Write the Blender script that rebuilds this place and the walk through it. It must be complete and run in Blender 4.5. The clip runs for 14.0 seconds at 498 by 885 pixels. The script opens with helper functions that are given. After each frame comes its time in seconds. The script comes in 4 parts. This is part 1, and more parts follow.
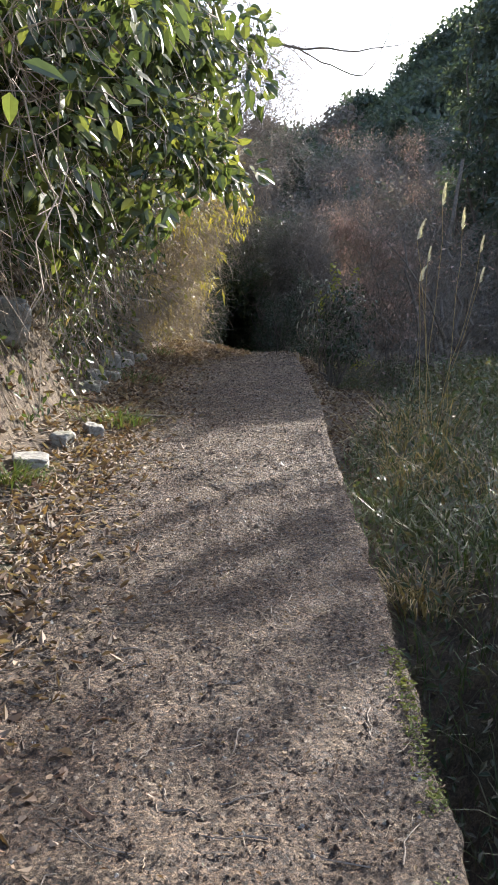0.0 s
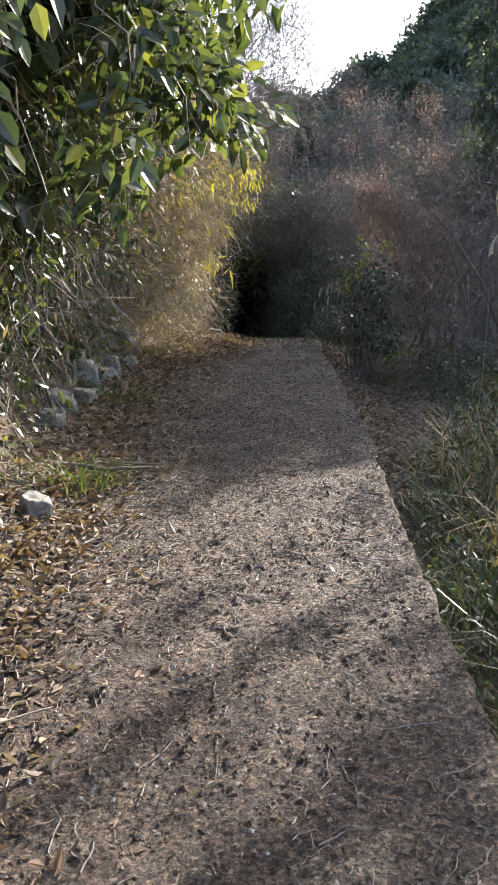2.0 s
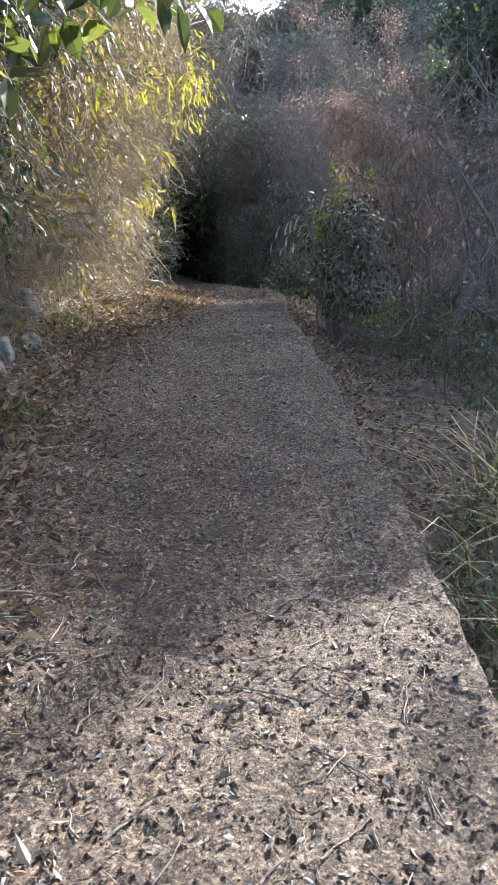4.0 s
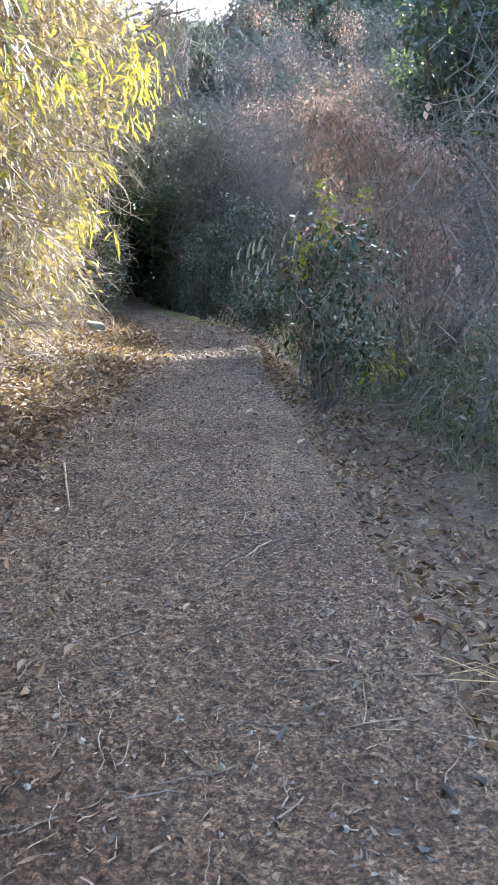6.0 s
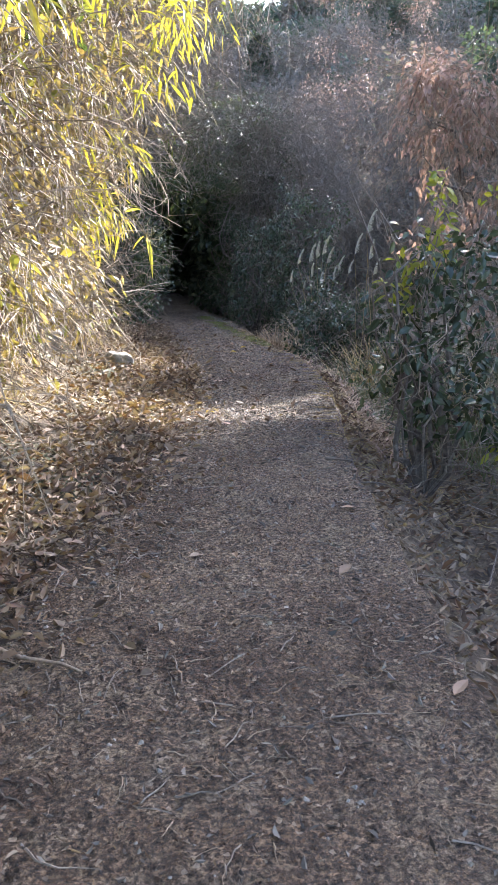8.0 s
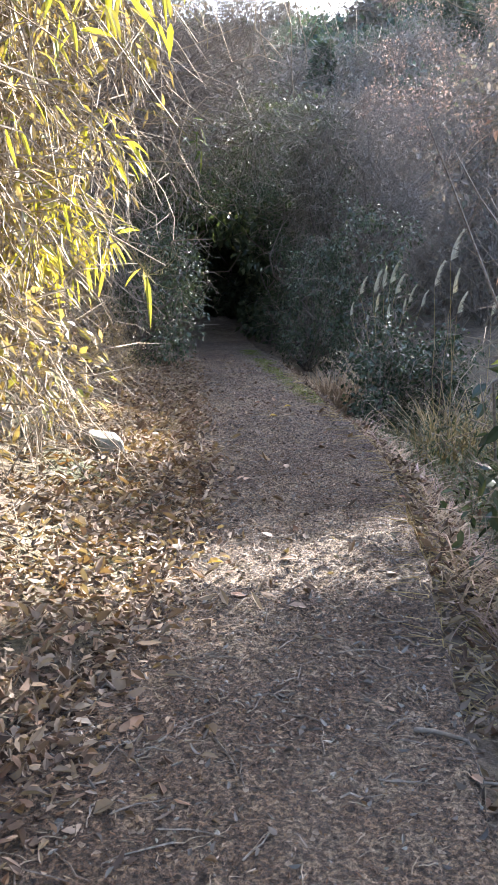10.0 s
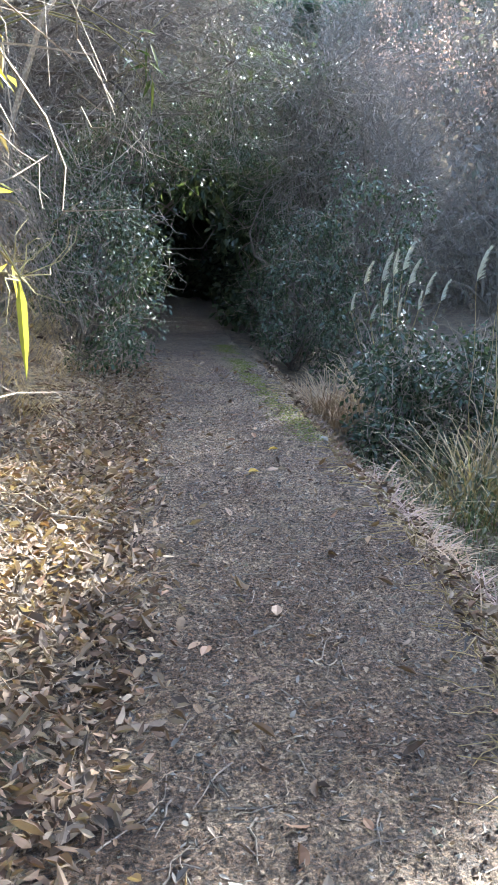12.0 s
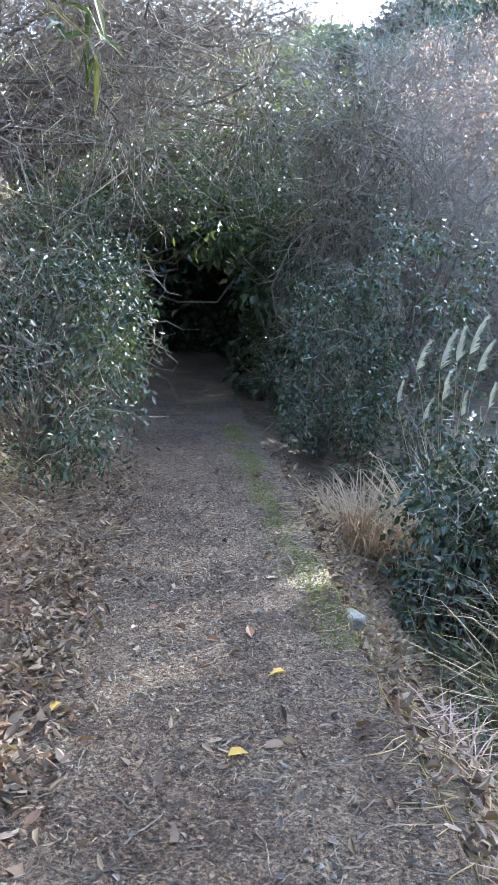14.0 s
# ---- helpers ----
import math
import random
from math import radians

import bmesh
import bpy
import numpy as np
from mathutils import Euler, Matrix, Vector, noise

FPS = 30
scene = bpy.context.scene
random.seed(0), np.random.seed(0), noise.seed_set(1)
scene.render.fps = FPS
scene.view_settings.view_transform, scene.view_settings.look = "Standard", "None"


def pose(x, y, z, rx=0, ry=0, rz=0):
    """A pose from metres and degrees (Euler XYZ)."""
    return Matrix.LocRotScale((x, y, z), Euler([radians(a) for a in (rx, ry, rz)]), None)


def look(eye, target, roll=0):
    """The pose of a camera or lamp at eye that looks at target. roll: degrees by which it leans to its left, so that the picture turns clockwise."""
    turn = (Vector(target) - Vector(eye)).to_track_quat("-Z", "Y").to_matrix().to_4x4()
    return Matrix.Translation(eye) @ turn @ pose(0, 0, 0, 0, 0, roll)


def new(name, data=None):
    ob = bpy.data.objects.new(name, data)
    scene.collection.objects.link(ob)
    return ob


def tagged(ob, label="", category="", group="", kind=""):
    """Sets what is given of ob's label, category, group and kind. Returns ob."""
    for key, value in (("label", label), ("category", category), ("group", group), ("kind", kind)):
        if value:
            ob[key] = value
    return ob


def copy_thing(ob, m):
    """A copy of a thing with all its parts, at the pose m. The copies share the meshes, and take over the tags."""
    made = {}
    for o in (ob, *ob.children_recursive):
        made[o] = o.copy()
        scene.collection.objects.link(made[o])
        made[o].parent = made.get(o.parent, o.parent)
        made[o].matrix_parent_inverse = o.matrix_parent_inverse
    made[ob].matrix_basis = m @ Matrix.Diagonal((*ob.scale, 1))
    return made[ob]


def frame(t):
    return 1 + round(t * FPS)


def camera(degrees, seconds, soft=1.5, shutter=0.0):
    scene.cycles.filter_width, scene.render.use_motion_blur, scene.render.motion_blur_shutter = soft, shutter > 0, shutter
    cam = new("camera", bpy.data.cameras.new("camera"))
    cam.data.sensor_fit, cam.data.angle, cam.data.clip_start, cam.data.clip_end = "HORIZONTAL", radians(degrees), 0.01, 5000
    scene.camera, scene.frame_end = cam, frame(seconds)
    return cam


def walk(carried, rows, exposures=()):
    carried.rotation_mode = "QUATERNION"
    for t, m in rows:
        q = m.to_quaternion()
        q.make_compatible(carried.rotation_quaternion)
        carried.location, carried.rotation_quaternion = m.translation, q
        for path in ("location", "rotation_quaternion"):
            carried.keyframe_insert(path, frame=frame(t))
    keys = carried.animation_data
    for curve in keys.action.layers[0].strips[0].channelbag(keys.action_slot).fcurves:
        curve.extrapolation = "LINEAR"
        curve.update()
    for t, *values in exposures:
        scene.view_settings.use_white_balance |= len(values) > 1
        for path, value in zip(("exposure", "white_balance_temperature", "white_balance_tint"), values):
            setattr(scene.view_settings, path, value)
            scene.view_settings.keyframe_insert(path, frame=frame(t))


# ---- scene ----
cam = camera(31.0, 14.0, soft=0.8)
PATH = [
    (0.0, pose(0.000, 0.000, 1.450, 82.50, 0.00, 0.00)),
    (0.5, pose(-0.042, 0.626, 1.504, 82.40, 0.90, -0.90)),
    (1.0, pose(-0.052, 1.189, 1.556, 81.80, 0.80, 1.40)),
    (1.5, pose(-0.073, 1.813, 1.599, 80.80, 0.40, 0.50)),
    (2.0, pose(-0.052, 2.426, 1.634, 80.90, 1.60, 0.60)),
    (2.5, pose(-0.083, 3.101, 1.661, 82.10, 0.70, -1.00)),
    (3.0, pose(-0.073, 3.764, 1.678, 79.70, 1.60, -2.40)),
    (5.5, pose(-0.083, 6.949, 1.962, 76.00, 1.20, -3.50)),
    (6.0, pose(-0.073, 7.585, 2.014, 77.20, 1.80, -5.80)),
    (6.5, pose(-0.062, 8.199, 2.059, 76.30, 1.60, -3.10)),
    (7.0, pose(-0.031, 8.896, 2.094, 75.90, 1.10, -5.50)),
    (7.5, pose(-0.010, 9.490, 2.141, 76.10, 1.60, -1.60)),
    (8.0, pose(-0.010, 10.125, 2.184, 76.60, 1.00, -2.60)),
    (10.5, pose(0.229, 13.282, 2.292, 77.61, 0.30, 1.59)),
    (11.0, pose(0.168, 13.917, 2.298, 77.71, -0.80, 0.39)),
    (11.5, pose(0.201, 14.566, 2.280, 77.51, 0.30, -0.51)),
    (12.0, pose(0.202, 15.190, 2.293, 75.81, -0.50, -0.11)),
    (12.5, pose(0.253, 15.820, 2.314, 74.61, 0.80, -0.61)),
    (13.0, pose(0.305, 16.386, 2.366, 73.91, -0.60, 1.49)),
    (13.5, pose(0.319, 17.053, 2.378, 75.51, -1.50, 1.99)),
    (14.0, pose(0.306, 17.650, 2.402, 78.41, -2.40, 1.79)),
]
EXPOSURES = ((0.0, 1.9, 6200, 12), (2.5, 2.0, 6150, 12), (3.2, 2.2, 6000, 12), (5.3, 3.0, 5700, 9), (6.5, 3.3, 5750, 9), (8.0, 3.0, 5850, 14), (10.5, 3.25, 6050, 13), (11.5, 3.4, 5900, 10), (12.5, 3.8, 5450, 4), (14.0, 3.9, 5500, 6))
walk(cam, PATH, EXPOSURES)

# ---- world, sun, exposure ----
SUN_AZ, SUN_EL = 38.0, 30.0
SUN_DIR = Vector((math.sin(radians(SUN_AZ)) * math.cos(radians(SUN_EL)), math.cos(radians(SUN_AZ)) * math.cos(radians(SUN_EL)), math.sin(radians(SUN_EL))))
sky_world = bpy.data.worlds.new("sky")
scene.world = sky_world
sky_world.use_nodes = True
wn = sky_world.node_tree
sky = wn.nodes.new("ShaderNodeTexSky")
sky.sky_type = "NISHITA"
sky.sun_disc = False
sky.sun_elevation, sky.sun_rotation = radians(SUN_EL), radians(SUN_AZ)
sky.dust_density = 3.0
wn.links.new(sky.outputs[0], wn.nodes["Background"].inputs[0])
wn.nodes["Background"].inputs[1].default_value = 0.15
sun = new("sun", bpy.data.lights.new("sun", "SUN"))
sun.data.energy, sun.data.angle, sun.data.color = 5.0, radians(0.6), (1.0, 0.93, 0.82)
sun.matrix_world = look(SUN_DIR * 60, (0, 0, 0))

# ---- materials ----


def material(name):
    m = bpy.data.materials.new(name)
    m.use_nodes = True
    return m, m.node_tree, m.node_tree.nodes["Principled BSDF"]


def ramp(nt, source, stops):
    r = nt.nodes.new("ShaderNodeValToRGB")
    while len(r.color_ramp.elements) < len(stops):
        r.color_ramp.elements.new(0.5)
    for e, (p, c) in zip(r.color_ramp.elements, stops):
        e.position, e.color = p, (*c, 1)
    nt.links.new(source, r.inputs[0])
    return r.outputs[0]


def noise_tex(nt, scale, detail=4.0, rough=0.6, vec=None):
    n = nt.nodes.new("ShaderNodeTexNoise")
    n.inputs["Scale"].default_value, n.inputs["Detail"].default_value, n.inputs["Roughness"].default_value = scale, detail, rough
    nt.links.new(vec or nt.nodes.new("ShaderNodeNewGeometry").outputs["Position"], n.inputs["Vector"])
    return n.outputs["Fac"]


def mix_col(nt, fac, a, b, kind="MIX"):
    m = nt.nodes.new("ShaderNodeMix")
    m.data_type, m.blend_type = "RGBA", kind
    for s, v in ((m.inputs[0], fac), (m.inputs[6], a), (m.inputs[7], b)):
        if isinstance(v, (int, float)):
            s.default_value = v
        elif isinstance(v, tuple):
            s.default_value = (*v, 1)
        else:
            nt.links.new(v, s)
    return m.outputs[2]


def bump(nt, heights, bsdf):
    last = None
    for h, strength, dist in heights:
        b = nt.nodes.new("ShaderNodeBump")
        b.inputs["Strength"].default_value, b.inputs["Distance"].default_value = strength, dist
        nt.links.new(h, b.inputs["Height"])
        if last:
            nt.links.new(last, b.inputs["Normal"])
        last = b.outputs[0]
    nt.links.new(last, bsdf.inputs["Normal"])


def leaf_material(name, cols, rough=0.4, glow=0.35, island=True, through_leaf=(1.5, 1.5, 0.7)):
    """Foliage: a colour for each leaf, gloss on top and light through the blade."""
    m, nt, b = material(name)
    src = nt.nodes.new("ShaderNodeNewGeometry").outputs["Random Per Island"] if island else nt.nodes.new("ShaderNodeObjectInfo").outputs["Random"]
    n = len(cols)
    c = ramp(nt, src, [(i / max(1, n - 1), k) for i, k in enumerate(cols)])
    c = mix_col(nt, noise_tex(nt, 40, 2), mix_col(nt, 1.0, c, (0.72, 0.72, 0.72), "MULTIPLY"), c)
    nt.links.new(c, b.inputs["Base Color"])
    b.inputs["Roughness"].default_value = rough
    t = nt.nodes.new("ShaderNodeBsdfTranslucent")
    nt.links.new(mix_col(nt, 1.0, c, through_leaf, "MULTIPLY"), t.inputs[0])
    mx = nt.nodes.new("ShaderNodeMixShader")
    mx.inputs[0].default_value = glow
    nt.links.new(b.outputs[0], mx.inputs[1])
    nt.links.new(t.outputs[0], mx.inputs[2])
    nt.links.new(mx.outputs[0], nt.nodes["Material Output"].inputs[0])
    return m


def bark_material(name, dark, light, scale=30):
    m, nt, b = material(name)
    f = noise_tex(nt, scale, 5)
    rnd = nt.nodes.new("ShaderNodeNewGeometry").outputs["Random Per Island"]
    c = mix_col(nt, rnd, ramp(nt, f, [(0.3, dark), (0.7, light)]), ramp(nt, f, [(0.35, tuple(0.6 * k for k in dark)), (0.75, tuple(0.7 * k for k in light))]))
    nt.links.new(c, b.inputs["Base Color"])
    b.inputs["Roughness"].default_value = 0.85
    bump(nt, [(f, 0.5, 0.01)], b)
    return m


def path_material():
    m, nt, b = material("muddy_concrete")
    big, mid, fine = noise_tex(nt, 1.3, 5), noise_tex(nt, 9, 6, 0.7), noise_tex(nt, 62, 7, 0.8)
    vor = nt.nodes.new("ShaderNodeTexVoronoi")
    vor.inputs["Scale"].default_value = 75
    nt.links.new(nt.nodes.new("ShaderNodeNewGeometry").outputs["Position"], vor.inputs["Vector"])
    mud = ramp(nt, fine, [(0.41, (0.014, 0.010, 0.007)), (0.5, (0.095, 0.070, 0.050)), (0.60, (0.29, 0.225, 0.165))])
    stone = ramp(nt, fine, [(0.40, (0.04, 0.034, 0.028)), (0.51, (0.175, 0.150, 0.122)), (0.61, (0.39, 0.345, 0.28))])
    c = mix_col(nt, ramp(nt, mid, [(0.46, (0, 0, 0)), (0.58, (1, 1, 1))]), mud, stone)
    c = mix_col(nt, ramp(nt, big, [(0.44, (0, 0, 0)), (0.58, (0.8, 0.8, 0.8))]), c, mix_col(nt, 1.0, c, (0.56, 0.48, 0.43), "MULTIPLY"))
    c = mix_col(nt, ramp(nt, noise_tex(nt, 42, 5, 0.75), [(0.51, (0, 0, 0)), (0.57, (0.8, 0.8, 0.8))]), c, mix_col(nt, 1.0, c, (0.36, 0.30, 0.26), "MULTIPLY"))
    c = mix_col(nt, ramp(nt, vor.outputs["Color"], [(0.86, (0, 0, 0)), (0.90, (0.6, 0.6, 0.6))]), c, (0.40, 0.37, 0.33))
    c = mix_col(nt, 1.0, c, (1.12, 0.98, 0.82), "MULTIPLY")
    nt.links.new(c, b.inputs["Base Color"])
    nt.links.new(ramp(nt, mid, [(0.40, (0.68, 0.68, 0.68)), (0.6, (0.9, 0.9, 0.9))]), b.inputs["Roughness"])
    bump(nt, [(mid, 0.8, 0.035), (vor.outputs["Distance"], 1.0, 0.03), (fine, 1.0, 0.04)], b)
    return m


def ground_material():
    m, nt, b = material("leafy_soil")
    big, mid, fine = noise_tex(nt, 0.7, 4), noise_tex(nt, 7, 6, 0.7), noise_tex(nt, 45, 5, 0.75)
    soil = ramp(nt, fine, [(0.3, (0.028, 0.020, 0.014)), (0.55, (0.085, 0.060, 0.040)), (0.75, (0.20, 0.145, 0.095))])
    straw = ramp(nt, fine, [(0.3, (0.06, 0.045, 0.028)), (0.6, (0.17, 0.125, 0.075)), (0.8, (0.30, 0.23, 0.14))])
    moss = ramp(nt, fine, [(0.3, (0.02, 0.028, 0.010)), (0.7, (0.075, 0.095, 0.035))])
    c = mix_col(nt, ramp(nt, mid, [(0.42, (0, 0, 0)), (0.6, (1, 1, 1))]), soil, straw)
    c = mix_col(nt, ramp(nt, big, [(0.52, (0, 0, 0)), (0.68, (0.7, 0.7, 0.7))]), c, moss)
    nt.links.new(c, b.inputs["Base Color"])
    b.inputs["Roughness"].default_value = 0.95
    bump(nt, [(mid, 0.8, 0.06), (fine, 0.9, 0.02)], b)
    return m


def rock_material():
    m, nt, b = material("weathered_stone")
    f, g = noise_tex(nt, 28, 6, 0.7), noise_tex(nt, 5, 4)
    c = ramp(nt, f, [(0.3, (0.10, 0.092, 0.08)), (0.55, (0.24, 0.225, 0.195)), (0.75, (0.38, 0.355, 0.31))])
    c = mix_col(nt, ramp(nt, g, [(0.5, (0, 0, 0)), (0.7, (0.7, 0.7, 0.7))]), c, (0.12, 0.12, 0.06))
    nt.links.new(c, b.inputs["Base Color"])
    b.inputs["Roughness"].default_value = 0.9
    bump(nt, [(g, 0.6, 0.05), (f, 0.8, 0.015)], b)
    return m


M_PATH, M_GROUND, M_ROCK = path_material(), ground_material(), rock_material()
M_EVER = leaf_material("evergreen_leaf", [(0.034, 0.050, 0.024), (0.055, 0.078, 0.032), (0.085, 0.11, 0.045), (0.17, 0.18, 0.055)], 0.27, 0.42)
M_SMALL = leaf_material("small_evergreen_leaf", [(0.034, 0.050, 0.032), (0.055, 0.076, 0.045), (0.095, 0.115, 0.065)], 0.2, 0.25)
M_OLIVE = leaf_material("olive_leaf", [(0.12, 0.10, 0.03), (0.20, 0.17, 0.05), (0.28, 0.22, 0.09), (0.14, 0.15, 0.03)], 0.5, 0.4)
M_BAMBOO = leaf_material("bamboo_leaf", [(0.24, 0.22, 0.03), (0.36, 0.31, 0.045), (0.46, 0.38, 0.07), (0.18, 0.20, 0.03)], 0.42, 0.45)
M_STRAW = leaf_material("straw", [(0.17, 0.115, 0.055), (0.32, 0.235, 0.115), (0.45, 0.345, 0.19), (0.25, 0.18, 0.08)], 0.5, 0.3)
M_LITTER = leaf_material("dead_leaf", [(0.05, 0.032, 0.021), (0.13, 0.080, 0.050), (0.18, 0.118, 0.072), (0.27, 0.20, 0.13), (0.16, 0.085, 0.045), (0.05, 0.033, 0.023), (0.34, 0.26, 0.19), (0.10, 0.066, 0.045)], 0.75, 0.2)
M_RUST = leaf_material("withered_vine_leaf", [(0.20, 0.135, 0.105), (0.34, 0.235, 0.185), (0.46, 0.335, 0.265)], 0.6, 0.3, True, (1.2, 1.05, 0.9))
# scrub and forest base colours greyed and cooled, standing in for distance haze
M_BRUSH = leaf_material("brown_scrub_leaf", [(0.11, 0.095, 0.078), (0.17, 0.148, 0.122), (0.24, 0.205, 0.17), (0.10, 0.115, 0.075)], 0.7, 0.3, True, (1.2, 1.1, 0.95))
M_FOREST = leaf_material("forest_leaf", [(0.048, 0.068, 0.056), (0.068, 0.092, 0.072), (0.095, 0.12, 0.09)], 0.6, 0.3)
M_GRASS = leaf_material("grass_blade", [(0.045, 0.075, 0.02), (0.08, 0.115, 0.03), (0.12, 0.14, 0.05), (0.15, 0.135, 0.075)], 0.4, 0.3)
M_WEED = leaf_material("weed_leaf", [(0.04, 0.06, 0.025), (0.08, 0.10, 0.045), (0.15, 0.13, 0.075), (0.10, 0.085, 0.055)], 0.45, 0.3)
M_MOSS = leaf_material("moss", [(0.11, 0.13, 0.03), (0.17, 0.175, 0.04), (0.13, 0.14, 0.045)], 0.8, 0.2)
M_LITTER_ONE = leaf_material("brown_leaf", [(0.10, 0.06, 0.035), (0.24, 0.155, 0.10), (0.20, 0.09, 0.04)], 0.55, 0.15, False)
M_PALE_ONE = leaf_material("pale_dead_leaf", [(0.20, 0.165, 0.125), (0.30, 0.255, 0.20)], 0.6, 0.15, False)
M_FLAKE = leaf_material("trodden_leaf", [(0.06, 0.05, 0.042), (0.11, 0.098, 0.085), (0.17, 0.155, 0.135), (0.09, 0.066, 0.048)], 0.7, 0.05)
M_TAN = leaf_material("tan_grass", [(0.26, 0.165, 0.085), (0.36, 0.25, 0.14), (0.40, 0.30, 0.19)], 0.6, 0.25, True, (1.2, 1.1, 0.9))
M_HUMUS = leaf_material("leaf_mould", [(0.035, 0.025, 0.018), (0.07, 0.05, 0.035), (0.14, 0.10, 0.07)], 0.8, 0.05)
M_FRESH = leaf_material("fresh_yellow_leaf", [(0.22, 0.24, 0.03), (0.34, 0.33, 0.05), (0.16, 0.20, 0.03)], 0.4, 0.5)
M_PLUME = leaf_material("plume", [(0.46, 0.43, 0.39), (0.58, 0.55, 0.51), (0.66, 0.63, 0.59)], 0.7, 0.3)
M_BARK = bark_material("grey_bark", (0.07, 0.055, 0.042), (0.22, 0.18, 0.14))
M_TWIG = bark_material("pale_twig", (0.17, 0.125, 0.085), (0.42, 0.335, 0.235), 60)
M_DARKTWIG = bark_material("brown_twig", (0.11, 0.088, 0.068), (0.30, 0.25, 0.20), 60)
M_CULM = bark_material("bamboo_culm", (0.20, 0.17, 0.06), (0.36, 0.30, 0.12), 20)

# ---- mesh helpers ----
RNG = np.random.default_rng(7)
UP = np.array((0.0, 0.0, 1.0))


def unit(a):
    return a / np.maximum(np.linalg.norm(a, axis=-1, keepdims=True), 1e-9)


def tri_mesh(name, v, t, mat, smooth=False):
    me = bpy.data.meshes.new(name)
    v, t = np.asarray(v, np.float32), np.asarray(t, np.int32)
    me.vertices.add(len(v))
    me.vertices.foreach_set("co", v.ravel())
    me.loops.add(3 * len(t))
    me.loops.foreach_set("vertex_index", t.ravel())
    me.polygons.add(len(t))
    me.polygons.foreach_set("loop_start", np.arange(0, 3 * len(t), 3, dtype=np.int32))
    me.polygons.foreach_set("use_smooth", np.full(len(t), smooth))
    me.materials.append(mat)
    me.update(calc_edges=True)
    return me


def join_arrays(items):
    vs, ts, n = [], [], 0
    for v, t in items:
        vs.append(v)
        ts.append(t + n)
        n += len(v)
    return np.concatenate(vs), np.concatenate(ts)


def leaves(p, d, up, length, width, fold=0.12, droop=0.15, fine=True):
    """Leaf blades at p along d, folded along the midrib and drooping to the tip."""
    n = len(p)
    d = unit(d)
    s = unit(np.cross(d, up))
    w = np.cross(s, d)
    length, width = np.broadcast_to(length, n)[:, None], np.broadcast_to(width, n)[:, None]
    sag = lambda f: -UP * droop * length * f * f
    if fine:
        a = [p,
             p + d * length * 0.3 + s * width * 0.46 + w * width * fold + sag(0.3), p + d * length * 0.3 - s * width * 0.46 + w * width * fold + sag(0.3),
             p + d * length * 0.66 + s * width * 0.40 + w * width * fold + sag(0.66), p + d * length * 0.66 - s * width * 0.40 + w * width * fold + sag(0.66),
             p + d * length + sag(1.0), p + d * length * 0.3 + sag(0.3), p + d * length * 0.66 + sag(0.66)]
        tri = [(0, 1, 6), (0, 6, 2), (6, 1, 3), (6, 3, 7), (2, 6, 7), (2, 7, 4), (7, 3, 5), (4, 7, 5)]
    else:
        a = [p, p + d * length * 0.45 + s * width * 0.5 + w * width * fold + sag(0.45), p + d * length * 0.45 - s * width * 0.5 + w * width * fold + sag(0.45), p + d * length + sag(1.0)]
        tri = [(0, 1, 3), (0, 3, 2)]
    k = len(a)
    v = np.stack(a, 1).reshape(-1, 3)
    t = (np.arange(n)[:, None, None] * k + np.array(tri)[None]).reshape(-1, 3)
    return v, t


def tube(pts, r0, r1, sides=5):
    pts = np.asarray(pts, float)
    k = len(pts)
    tan = unit(np.gradient(pts, axis=0))
    ref = np.array((1.0, 0, 0)) if abs(tan[0][0]) < 0.8 else np.array((0, 1.0, 0))
    a = unit(np.cross(tan, ref))
    b = np.cross(tan, a)
    r = np.linspace(r0, r1, k)[:, None, None]
    ang = np.linspace(0, 2 * np.pi, sides, endpoint=False)
    v = (pts[:, None] + r * (np.cos(ang)[None, :, None] * a[:, None] + np.sin(ang)[None, :, None] * b[:, None])).reshape(-1, 3)
    i, j = np.meshgrid(np.arange(k - 1), np.arange(sides), indexing="ij")
    q0, q1 = i * sides + j, i * sides + (j + 1) % sides
    t = np.concatenate([np.stack([q0, q1, q1 + sides], -1).reshape(-1, 3), np.stack([q0, q1 + sides, q0 + sides], -1).reshape(-1, 3)])
    return v, t


def wander(a, b, k=7, wild=0.1, sag=0.0, rise=0.0):
    """A crooked line from a to b, bowed down by sag or up by rise."""
    a, b = np.asarray(a, float), np.asarray(b, float)
    f = np.linspace(0, 1, k)[:, None]
    off = np.cumsum(RNG.normal(0, 1, (k, 3)), 0)
    off -= off[0] + (off[-1] - off[0]) * f
    span = np.linalg.norm(b - a)
    return a + (b - a) * f + off * wild * span / k ** 0.5 + UP * (rise - sag) * 4 * f * (1 - f)


